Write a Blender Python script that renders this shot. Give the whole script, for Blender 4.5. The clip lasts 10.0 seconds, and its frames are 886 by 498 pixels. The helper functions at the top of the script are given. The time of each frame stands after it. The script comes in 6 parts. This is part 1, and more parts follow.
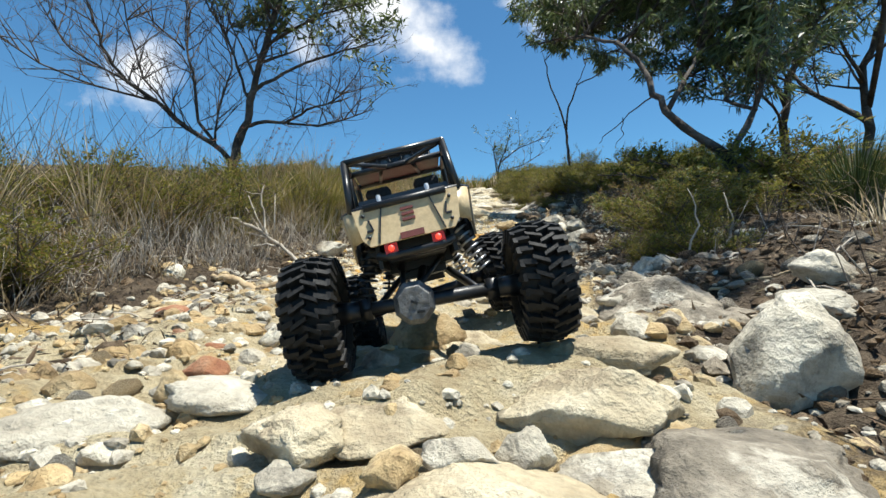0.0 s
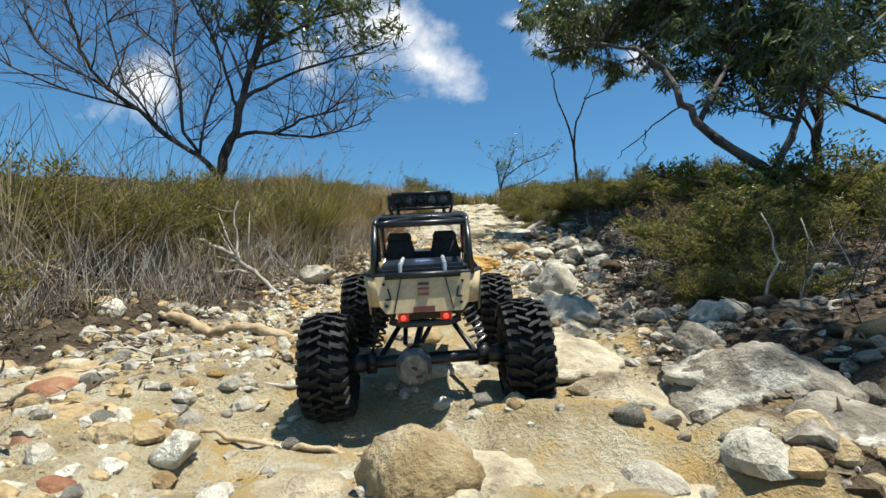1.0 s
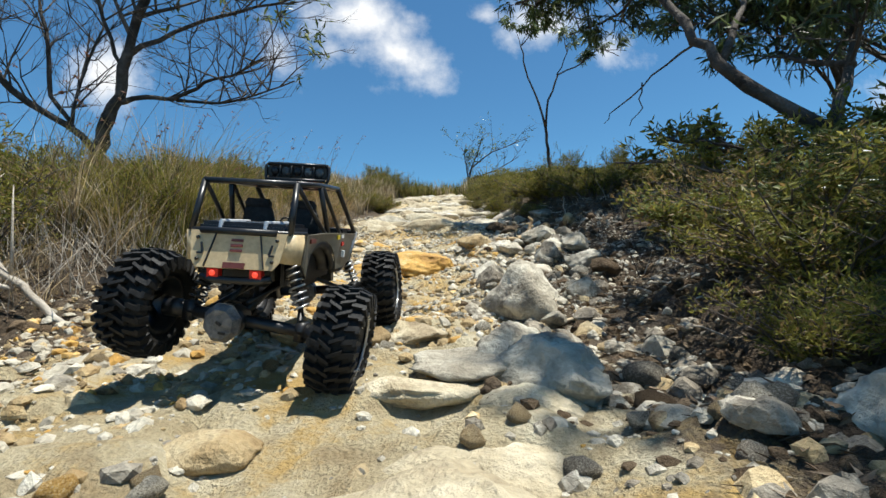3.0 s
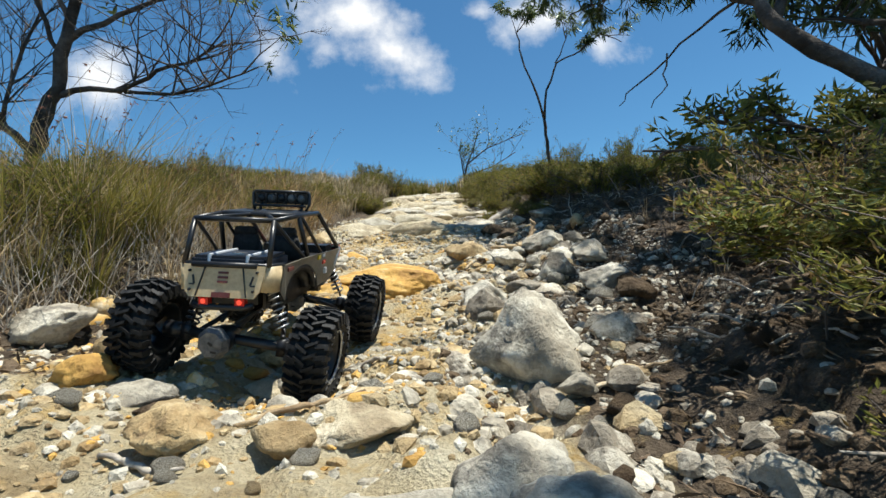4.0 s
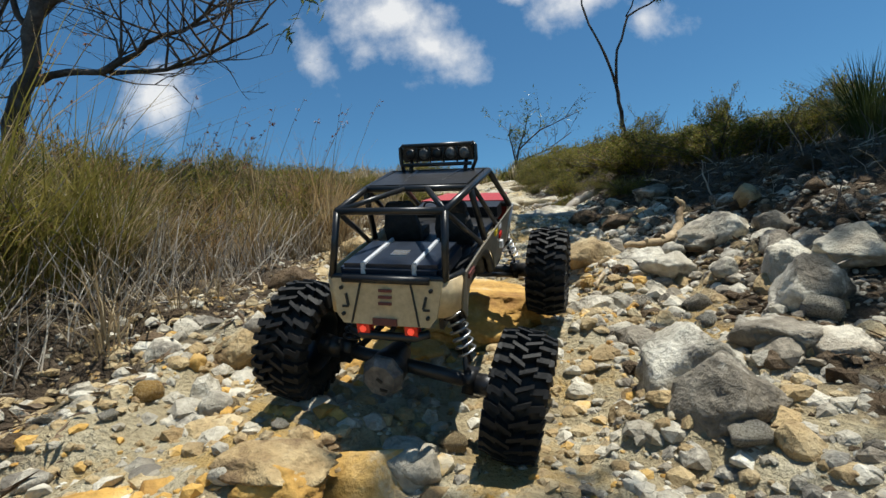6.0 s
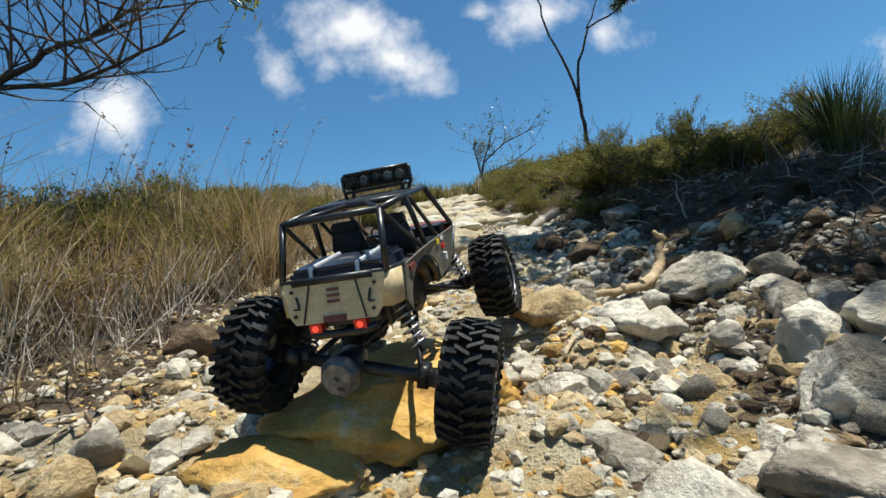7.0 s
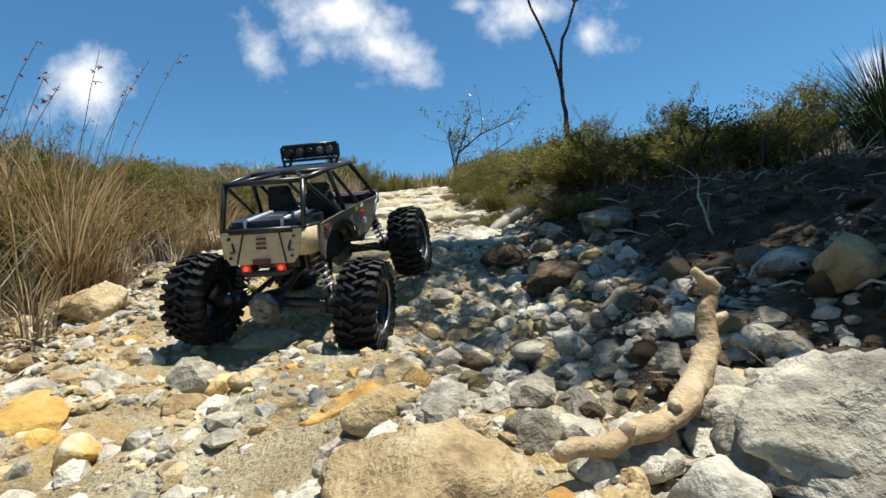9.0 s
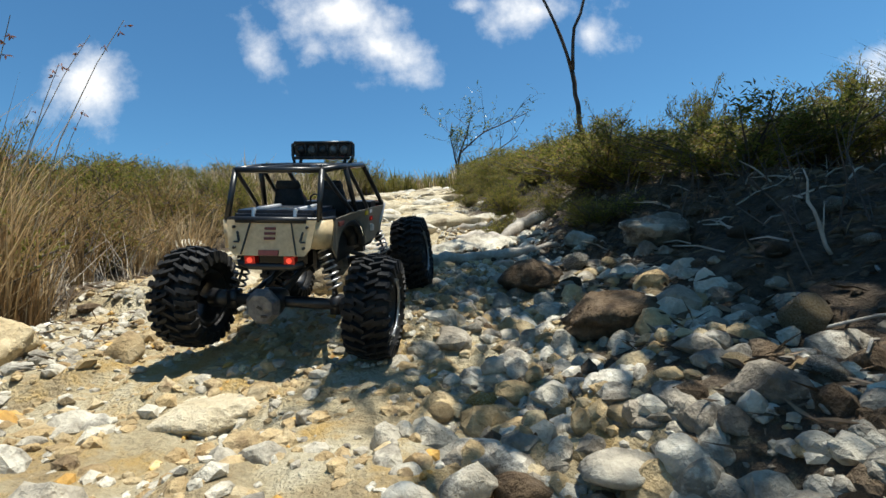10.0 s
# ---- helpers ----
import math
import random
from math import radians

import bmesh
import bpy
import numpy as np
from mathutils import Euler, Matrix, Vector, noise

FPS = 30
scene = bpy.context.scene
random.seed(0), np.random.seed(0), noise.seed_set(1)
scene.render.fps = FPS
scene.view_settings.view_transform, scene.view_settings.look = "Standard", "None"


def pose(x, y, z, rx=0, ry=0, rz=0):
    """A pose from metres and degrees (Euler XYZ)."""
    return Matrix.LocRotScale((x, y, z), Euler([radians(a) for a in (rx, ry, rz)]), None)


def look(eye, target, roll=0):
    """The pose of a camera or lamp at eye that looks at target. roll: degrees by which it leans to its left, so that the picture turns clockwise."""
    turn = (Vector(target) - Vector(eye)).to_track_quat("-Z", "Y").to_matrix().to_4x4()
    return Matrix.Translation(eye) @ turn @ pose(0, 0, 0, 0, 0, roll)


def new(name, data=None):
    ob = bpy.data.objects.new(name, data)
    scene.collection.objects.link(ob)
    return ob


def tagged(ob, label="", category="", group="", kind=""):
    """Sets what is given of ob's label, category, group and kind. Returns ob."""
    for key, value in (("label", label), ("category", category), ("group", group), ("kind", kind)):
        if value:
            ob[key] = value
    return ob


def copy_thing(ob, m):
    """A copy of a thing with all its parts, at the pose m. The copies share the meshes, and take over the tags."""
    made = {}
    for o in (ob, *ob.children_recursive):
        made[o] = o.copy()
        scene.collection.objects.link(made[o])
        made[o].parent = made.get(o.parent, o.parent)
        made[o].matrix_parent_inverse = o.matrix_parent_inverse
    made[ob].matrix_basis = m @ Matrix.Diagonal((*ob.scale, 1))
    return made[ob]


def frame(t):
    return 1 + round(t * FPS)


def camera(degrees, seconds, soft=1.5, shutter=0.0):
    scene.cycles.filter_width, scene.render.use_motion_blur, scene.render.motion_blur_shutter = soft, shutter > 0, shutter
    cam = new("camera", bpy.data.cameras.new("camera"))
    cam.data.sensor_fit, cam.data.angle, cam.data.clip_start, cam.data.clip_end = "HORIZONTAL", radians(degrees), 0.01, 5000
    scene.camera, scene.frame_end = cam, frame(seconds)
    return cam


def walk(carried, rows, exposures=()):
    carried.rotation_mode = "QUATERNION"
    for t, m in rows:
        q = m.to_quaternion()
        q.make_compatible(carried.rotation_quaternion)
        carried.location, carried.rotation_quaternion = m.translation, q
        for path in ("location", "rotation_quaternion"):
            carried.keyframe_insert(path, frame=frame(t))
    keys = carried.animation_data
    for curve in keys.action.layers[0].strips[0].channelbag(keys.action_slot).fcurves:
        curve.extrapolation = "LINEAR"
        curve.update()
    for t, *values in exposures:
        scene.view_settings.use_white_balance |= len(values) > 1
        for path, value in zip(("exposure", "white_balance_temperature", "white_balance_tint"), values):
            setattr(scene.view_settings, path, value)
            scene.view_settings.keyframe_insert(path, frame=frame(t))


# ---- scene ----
cam = camera(84.0, 10.0)
PATH = [
    (0, (0.02, 0.041, 0.227), (0.011, 2.038, 0.331), -0.9),
    (0.5, (0.0, 0.158, 0.261), (-0.018, 2.154, 0.384), -0.9),
    (1, (0.018, 0.341, 0.294), (0.005, 2.334, 0.459), -0.3),
    (1.5, (0.054, 0.51, 0.292), (0.089, 2.505, 0.432), -0.6),
    (2, (0.1, 0.665, 0.326), (0.176, 2.658, 0.475), -1.2),
    (2.5, (0.139, 0.823, 0.339), (0.227, 2.816, 0.476), -0.2),
    (3.8, (0.239, 1.321, 0.407), (0.353, 3.313, 0.547), -3.0),
    (4, (0.247, 1.371, 0.425), (0.349, 3.364, 0.553), -2.2),
    (4.5, (0.252, 1.525, 0.439), (0.344, 3.52, 0.559), -2.8),
    (5, (0.204, 1.703, 0.415), (0.197, 3.702, 0.481), -1.8),
    (5.5, (0.15, 1.851, 0.426), (0.041, 3.847, 0.488), -0.8),
    (6, (0.159, 2.016, 0.503), (0.065, 4.011, 0.617), -5.0),
    (6.2, (0.167, 2.082, 0.539), (0.103, 4.078, 0.656), -6.6),
    (7.3, (0.28, 2.325, 0.588), (0.359, 4.317, 0.741), -5.4),
    (7.5, (0.327, 2.414, 0.586), (0.441, 4.406, 0.721), -4.5),
    (8, (0.389, 2.543, 0.618), (0.563, 4.531, 0.741), -5.1),
    (8.5, (0.415, 2.678, 0.628), (0.553, 4.671, 0.73), -3.0),
    (9, (0.427, 2.813, 0.66), (0.548, 4.806, 0.77), -4.0),
    (9.5, (0.427, 2.952, 0.7), (0.548, 4.944, 0.83), -4.8),
    (10, (0.43, 3.082, 0.714), (0.546, 5.075, 0.824), -4.2),
]
EXPOSURE = [(0, 0.80), (0.5, 0.80), (1, 0.66), (2.5, 0.64), (4, 0.66), (5, 0.52), (5.5, 0.50), (6, 0.36), (6.2, 0.36), (7.5, 0.72), (8.5, 0.72), (10, 0.72)]
walk(cam, [(t, look(eye, target, roll)) for t, eye, target, roll in PATH], EXPOSURE)

# the crawler's way: seconds, place of the rear axle's foot, pitch, roll, heading, lean of rear and front axle
CRAWLER = [
    (0, 0.016, 0.647, 0.131, -0.8, -13.5, 2, 4.9, -3.2),
    (0.5, 0.007, 0.863, 0.11, 9.2, -7.9, 2.3, 7.4, 6),
    (1, -0.006, 1.055, 0.131, 9.9, -2.9, 1.8, -1, 2.8),
    (1.5, -0.034, 1.229, 0.159, 5, -3.7, 4.1, -1.7, -1.3),
    (2, -0.053, 1.398, 0.163, 9.4, 1, 4.7, 3.1, -7.2),
    (2.5, -0.065, 1.529, 0.202, 6.2, 4, -0.7, 8.1, -10.6),
    (4, -0.052, 2.186, 0.278, 9.3, 4.8, -6.5, 6.7, 6.3),
    (4.5, -0.046, 2.355, 0.295, 10.9, 2.1, -8.4, 7.9, 6),
    (5, -0.019, 2.479, 0.313, 14.6, 5.1, -9.6, 5.2, 2.4),
    (5.5, 0.036, 2.525, 0.329, 14.8, 11.3, -11, 5.2, -4.4),
    (6, 0.075, 2.635, 0.339, 21, 6.7, -14.6, 10.3, 1.4),
    (7.5, 0.147, 3.044, 0.481, 10.2, -1.8, -14.5, 14.6, -8.6),
    (8, 0.166, 3.285, 0.513, 8.3, -1.8, -15.6, 9.0, -3.2),
    (8.5, 0.186, 3.506, 0.556, 10.2, -2.0, -16.8, 0.7, 5.0),
    (9, 0.221, 3.633, 0.572, 17.5, 1.3, -13.4, 4.6, -4.5),
    (9.5, 0.222, 3.767, 0.590, 19.0, 4.3, -13.5, -2.6, -1.0),
    (10, 0.232, 3.832, 0.628, 12.3, 5.5, -9.2, 1.7, -8.0),
]
WHEELBASE, HALF_TRACK, WHEEL_R, AXLE_Z = 0.322, 0.136, 0.070, 0.068

# ---- light ----
SUN_TO = Vector((0.26, -0.05, 0.96)).normalized()
sun = new("sun", bpy.data.lights.new("sun", "SUN"))
sun.data.energy, sun.data.angle, sun.data.color = 5.0, radians(0.55), (0.965, 0.95, 0.87)
sun.matrix_world = look((3, 2, 9), Vector((3, 2, 9)) - SUN_TO)

world = bpy.data.worlds.new("world")
scene.world = world
world.use_nodes = True
wt = world.node_tree
wt.nodes.clear()


def wnode(kind):
    return wt.nodes.new(kind)


def wmix(blend="MIX"):
    n = wnode("ShaderNodeMix")
    n.data_type, n.blend_type = "RGBA", blend
    return n


def wmath(op, a, b=None, clamp=False):
    n = wnode("ShaderNodeMath")
    n.operation, n.use_clamp = op, clamp
    for slot, v in zip(n.inputs, (a, b)):
        if v is None:
            continue
        if isinstance(v, (int, float)):
            slot.default_value = v
        else:
            wt.links.new(v, slot)
    return n.outputs[0]


sky = wnode("ShaderNodeTexSky")
sky.sky_type, sky.sun_disc = "NISHITA", False
sky.sun_elevation, sky.sun_rotation = math.asin(SUN_TO.z), math.atan2(SUN_TO.x, SUN_TO.y)
sky.air_density, sky.dust_density, sky.ozone_density, sky.altitude = 1.0, 0.25, 3.0, 100
tint = wmix("MULTIPLY")
tint.inputs[0].default_value = 1.0
tint.inputs[7].default_value = (0.54, 0.95, 1.09, 1)
wt.links.new(sky.outputs[0], tint.inputs[6])
geo = wnode("ShaderNodeTexCoord")
split = wnode("ShaderNodeSeparateXYZ")
wt.links.new(geo.outputs["Generated"], split.inputs[0])
ahead = wmath("MAXIMUM", split.outputs[1], 0.06)
sky_u, sky_v = wmath("DIVIDE", split.outputs[0], ahead), wmath("DIVIDE", split.outputs[2], ahead)
puffs = wnode("ShaderNodeTexNoise")
puffs.inputs["Scale"].default_value, puffs.inputs["Detail"].default_value, puffs.inputs["Roughness"].default_value = 7.0, 8.0, 0.62
uv = wnode("ShaderNodeCombineXYZ")
wt.links.new(sky_u, uv.inputs[0])
wt.links.new(sky_v, uv.inputs[1])
wt.links.new(uv.outputs[0], puffs.inputs["Vector"])


def cloud(u0, v0, ru, rv, turn, thick):
    """A soft oval of cloud in the sky ahead, broken up by the noise."""
    du, dv = wmath("SUBTRACT", sky_u, u0), wmath("SUBTRACT", sky_v, v0)
    c, s = math.cos(radians(turn)), math.sin(radians(turn))
    a = wmath("DIVIDE", wmath("ADD", wmath("MULTIPLY", du, c), wmath("MULTIPLY", dv, s)), ru)
    b = wmath("DIVIDE", wmath("SUBTRACT", wmath("MULTIPLY", dv, c), wmath("MULTIPLY", du, s)), rv)
    d = wmath("SQRT", wmath("ADD", wmath("MULTIPLY", a, a), wmath("MULTIPLY", b, b)))
    return wmath("MULTIPLY", wmath("SUBTRACT", 1.0, d), thick)


ovals = [
    cloud(-0.121, 0.563, 0.172, 0.090, -30, 1.3),
    cloud(-0.033, 0.475, 0.158, 0.067, -20, 1.2),
    cloud(-0.002, 0.419, 0.086, 0.033, 0, 0.7),
    cloud(-0.628, 0.422, 0.108, 0.082, -10, 1.2),
    cloud(-0.722, 0.375, 0.086, 0.037, 0, 0.5),
    cloud(0.294, 0.545, 0.158, 0.067, 0, 1.1),
    cloud(0.405, 0.491, 0.079, 0.060, 0, 1),
    cloud(-0.292, 0.487, 0.040, 0.090, 20, 0.7),
    cloud(1.100, 0.382, 0.122, 0.119, 0, 1.2),
    cloud(0.145, 0.564, 0.057, 0.027, 0, 0.8),
    cloud(-0.172, 0.488, 0.043, 0.037, 0, 0.6),
]
total = ovals[0]
for o in ovals[1:]:
    total = wmath("MAXIMUM", total, o)
body = wmath("ADD", total, wmath("MULTIPLY", wmath("SUBTRACT", puffs.outputs[0], 0.5), 3.2))
cover = wmath("MULTIPLY", wmath("POWER", wmath("MULTIPLY", body, 0.85, clamp=True), 1.3), wmath("GREATER_THAN", total, -0.6))
mix = wmix()
wt.links.new(cover, mix.inputs[0])
wt.links.new(tint.outputs[2], mix.inputs[6])
mix.inputs[7].default_value = (8.4, 8.6, 8.8, 1)
background = wnode("ShaderNodeBackground")
background.inputs[1].default_value = 0.076
wt.links.new(mix.outputs[2], background.inputs[0])
wt.links.new(background.outputs[0], wnode("ShaderNodeOutputWorld").inputs[0])


# ---- materials ----
def material(name, colours, scale=20.0, rough=0.85, bump=0.4, grain=160.0, metal=0.0, vary=0.0, spots=None, distance=0.004):
    """Layered surface: large patches from colours, fine grain over them, relief at both sizes. vary: tone change from piece to piece."""
    m = bpy.data.materials.new(name)
    m.use_nodes = True
    nt = m.node_tree
    p = nt.nodes["Principled BSDF"]
    p.inputs["Roughness"].default_value, p.inputs["Metallic"].default_value = rough, metal
    co = nt.nodes.new("ShaderNodeTexCoord")
    big, fine = nt.nodes.new("ShaderNodeTexNoise"), nt.nodes.new("ShaderNodeTexNoise")
    info = nt.nodes.new("ShaderNodeObjectInfo")
    shift = nt.nodes.new("ShaderNodeVectorMath")
    shift.operation = "MULTIPLY_ADD"
    nt.links.new(info.outputs["Random"], shift.inputs[0])
    shift.inputs[1].default_value = (7, 13, 5)
    nt.links.new(co.outputs["Object"], shift.inputs[2])
    for n, sc, det in ((big, scale, 6), (fine, grain, 5)):
        nt.links.new(shift.outputs[0], n.inputs["Vector"])
        n.inputs["Scale"].default_value, n.inputs["Detail"].default_value, n.inputs["Roughness"].default_value = sc, det, 0.62
    ramp = nt.nodes.new("ShaderNodeValToRGB")
    while len(ramp.color_ramp.elements) < len(colours):
        ramp.color_ramp.elements.new(0.5)
    for k, (e, c) in enumerate(zip(ramp.color_ramp.elements, colours)):
        e.position, e.color = 0.32 + 0.36 * k / max(1, len(colours) - 1), (*c, 1)
    nt.links.new(big.outputs[0], ramp.inputs[0])
    over = nt.nodes.new("ShaderNodeMix")
    over.data_type, over.blend_type = "RGBA", "OVERLAY"
    over.inputs[0].default_value = 0.42
    nt.links.new(ramp.outputs[0], over.inputs[6])
    nt.links.new(fine.outputs[0], over.inputs[7])
    last = over.outputs[2]
    if spots:
        colour, size, low, high = spots
        sp = nt.nodes.new("ShaderNodeTexNoise")
        nt.links.new(shift.outputs[0], sp.inputs["Vector"])
        sp.inputs["Scale"].default_value, sp.inputs["Detail"].default_value, sp.inputs["Roughness"].default_value = size, 7, 0.7
        rng = nt.nodes.new("ShaderNodeMapRange")
        rng.inputs[1].default_value, rng.inputs[2].default_value = low, high
        nt.links.new(sp.outputs[0], rng.inputs[0])
        mx = nt.nodes.new("ShaderNodeMix")
        mx.data_type = "RGBA"
        nt.links.new(rng.outputs[0], mx.inputs[0])
        nt.links.new(last, mx.inputs[6])
        mx.inputs[7].default_value = (*colour, 1)
        last = mx.outputs[2]
    if vary:
        hsv = nt.nodes.new("ShaderNodeHueSaturation")
        geom = nt.nodes.new("ShaderNodeNewGeometry")
        add = nt.nodes.new("ShaderNodeMath")
        add.operation = "ADD"
        nt.links.new(info.outputs["Random"], add.inputs[0])
        nt.links.new(geom.outputs["Random Per Island"], add.inputs[1])
        frac = nt.nodes.new("ShaderNodeMath")
        frac.operation = "FRACT"
        nt.links.new(add.outputs[0], frac.inputs[0])
        rng = nt.nodes.new("ShaderNodeMapRange")
        rng.inputs[3].default_value, rng.inputs[4].default_value = 1 - vary, 1 + vary
        nt.links.new(frac.outputs[0], rng.inputs[0])
        nt.links.new(rng.outputs[0], hsv.inputs["Value"])
        nt.links.new(last, hsv.inputs["Color"])
        last = hsv.outputs[0]
    nt.links.new(last, p.inputs["Base Color"])
    if bump:
        mixed = nt.nodes.new("ShaderNodeMath")
        mixed.operation = "MULTIPLY_ADD"
        nt.links.new(big.outputs[0], mixed.inputs[0])
        mixed.inputs[1].default_value = 2.0
        nt.links.new(fine.outputs[0], mixed.inputs[2])
        b = nt.nodes.new("ShaderNodeBump")
        b.inputs["Strength"].default_value, b.inputs["Distance"].default_value = bump, distance
        nt.links.new(mixed.outputs[0], b.inputs["Height"])
        nt.links.new(b.outputs[0], p.inputs["Normal"])
    return m


def leafy(name, colours, scale, through_light=0.35, rough=0.5, vary=0.45):
    """Foliage: leaf by leaf variation, some light passing through."""
    m = material(name, colours, scale=scale, rough=rough, bump=0.0, vary=vary)
    nt = m.node_tree
    p, out = nt.nodes["Principled BSDF"], nt.nodes["Material Output"]
    tr, mixer = nt.nodes.new("ShaderNodeBsdfTranslucent"), nt.nodes.new("ShaderNodeMixShader")
    nt.links.new(p.inputs["Base Color"].links[0].from_socket, tr.inputs[0])
    mixer.inputs[0].default_value = through_light
    nt.links.new(p.outputs[0], mixer.inputs[1])
    nt.links.new(tr.outputs[0], mixer.inputs[2])
    nt.links.new(mixer.outputs[0], out.inputs["Surface"])
    return m


soil = material("pale_sandy_soil", [(0.300, 0.222, 0.120), (0.465, 0.385, 0.240), (0.580, 0.515, 0.370)], scale=9, bump=1.0, grain=170, spots=((0.480, 0.325, 0.125), 6, 0.52, 0.62), distance=0.014)
stone_white = material("white_sandstone", [(0.250, 0.215, 0.158), (0.450, 0.405, 0.315), (0.660, 0.615, 0.505)], scale=11, bump=0.95, grain=110, vary=0.18, spots=((0.160, 0.140, 0.110), 8, 0.52, 0.63), distance=0.0065)
stone_tan = material("tan_sandstone", [(0.240, 0.152, 0.062), (0.390, 0.283, 0.142), (0.510, 0.415, 0.255)], scale=13, bump=0.95, grain=140, vary=0.2, spots=((0.170, 0.108, 0.052), 15, 0.55, 0.66), distance=0.006)
stone_cream = material("cream_bedrock", [(0.290, 0.225, 0.135), (0.450, 0.378, 0.250), (0.600, 0.530, 0.390)], scale=8, bump=1.0, grain=95, vary=0.10, spots=((0.235, 0.178, 0.108), 7, 0.53, 0.65), distance=0.009)
stone_orange = material("ochre_sandstone", [(0.23, 0.110, 0.026), (0.50, 0.290, 0.068), (0.62, 0.445, 0.200)], scale=8, bump=0.8, grain=120, vary=0.12, spots=((0.56, 0.47, 0.32), 8, 0.56, 0.64), distance=0.005)
stone_grey = material("grey_lichened_stone", [(0.090, 0.075, 0.056), (0.225, 0.190, 0.140), (0.390, 0.340, 0.260)], scale=18, bump=0.9, grain=130, vary=0.22, spots=((0.540, 0.490, 0.390), 10, 0.51, 0.59), distance=0.0065)
stone_dark = material("dark_brown_stone", [(0.060, 0.038, 0.022), (0.120, 0.082, 0.048), (0.190, 0.138, 0.090)], scale=31, bump=1.0, grain=208, vary=0.25, distance=0.007)
stone_red = material("red_ironstone", [(0.178, 0.062, 0.030), (0.255, 0.112, 0.053), (0.306, 0.174, 0.101)], scale=41, bump=0.7, grain=234, vary=0.15)


def add_litter(m):
    """Away from the worn track the soil turns to dark humus and litter, by the mesh's own soil map."""
    nt = m.node_tree
    p = nt.nodes["Principled BSDF"]
    bare = p.inputs["Base Color"].links[0].from_socket
    att, co = nt.nodes.new("ShaderNodeAttribute"), nt.nodes.new("ShaderNodeTexCoord")
    att.attribute_name = "litter"
    patch, ramp = nt.nodes.new("ShaderNodeTexNoise"), nt.nodes.new("ShaderNodeValToRGB")
    patch.inputs["Scale"].default_value, patch.inputs["Detail"].default_value, patch.inputs["Roughness"].default_value = 18, 8, 0.75
    nt.links.new(co.outputs["Object"], patch.inputs["Vector"])
    for e, (pos, c) in zip(ramp.color_ramp.elements, ((0.40, (0.034, 0.023, 0.015, 1)), (0.66, (0.165, 0.125, 0.085, 1)))):
        e.position, e.color = pos, c
    nt.links.new(patch.outputs[0], ramp.inputs[0])
    total = nt.nodes.new("ShaderNodeMath")
    total.operation = "ADD"
    nt.links.new(att.outputs["Fac"], total.inputs[0])
    nt.links.new(patch.outputs[0], total.inputs[1])
    cut = nt.nodes.new("ShaderNodeMapRange")
    cut.inputs[1].default_value, cut.inputs[2].default_value = 0.85, 1.05
    nt.links.new(total.outputs[0], cut.inputs[0])
    mx = nt.nodes.new("ShaderNodeMix")
    mx.data_type = "RGBA"
    nt.links.new(cut.outputs[0], mx.inputs[0])
    nt.links.new(bare, mx.inputs[6])
    nt.links.new(ramp.outputs[0], mx.inputs[7])
    nt.links.new(mx.outputs[2], p.inputs["Base Color"])


add_litter(soil)
litter_mat = material("dry_leaf_litter", [(0.055, 0.037, 0.025), (0.140, 0.096, 0.060), (0.250, 0.195, 0.135)], scale=12, bump=0.3, vary=0.5)
dead_wood = material("bleached_dead_wood", [(0.255, 0.215, 0.170), (0.400, 0.350, 0.285), (0.520, 0.470, 0.395)], scale=18, bump=0.7, grain=120, distance=0.004)
drift_wood = material("golden_dead_wood", [(0.220, 0.140, 0.070), (0.410, 0.300, 0.170), (0.540, 0.435, 0.290)], scale=14, bump=0.9, grain=70, spots=((0.130, 0.085, 0.050), 16, 0.55, 0.66), distance=0.005)
bark = material("grey_brown_bark", [(0.034, 0.027, 0.022), (0.072, 0.059, 0.050), (0.140, 0.120, 0.104)], scale=10, bump=0.9, grain=60, distance=0.01)
twig_mat = material("dead_twig_bark", [(0.082, 0.066, 0.056), (0.131, 0.111, 0.097)], scale=10, bump=0.2, vary=0.3)
straw = leafy("dry_grass", [(0.165, 0.116, 0.066), (0.340, 0.262, 0.152), (0.540, 0.460, 0.315)], 8, 0.35)
green_grass = leafy("olive_grass", [(0.060, 0.066, 0.016), (0.165, 0.150, 0.034), (0.330, 0.265, 0.085)], 7, 0.4)
heath_leaf = leafy("heath_leaves", [(0.085, 0.096, 0.018), (0.185, 0.180, 0.034), (0.330, 0.275, 0.070)], 6, 0.45, 0.45)
heath_brown = leafy("browned_heath_leaves", [(0.158, 0.097, 0.035), (0.264, 0.176, 0.070), (0.352, 0.246, 0.106)], 6, 0.4)
gum_leaf = leafy("gum_leaves", [(0.040, 0.062, 0.022), (0.110, 0.142, 0.048), (0.260, 0.290, 0.110)], 5, 0.38, 0.32)
needle_leaf = leafy("dark_needle_grass", [(0.022, 0.035, 0.013), (0.048, 0.070, 0.022), (0.088, 0.106, 0.044)], 4, 0.2)
russet = leafy("russet_grass", [(0.190, 0.105, 0.045), (0.360, 0.240, 0.115), (0.480, 0.370, 0.210)], 6, 0.4)
seed_mat = leafy("russet_seed_heads", [(0.16, 0.06, 0.035), (0.26, 0.11, 0.06)], 8, 0.3)

for m in (bark, twig_mat, straw, green_grass, heath_leaf, heath_brown, needle_leaf, russet, litter_mat, stone_dark, soil):
    m.node_tree.nodes["Principled BSDF"].inputs["Specular IOR Level"].default_value = 0.2


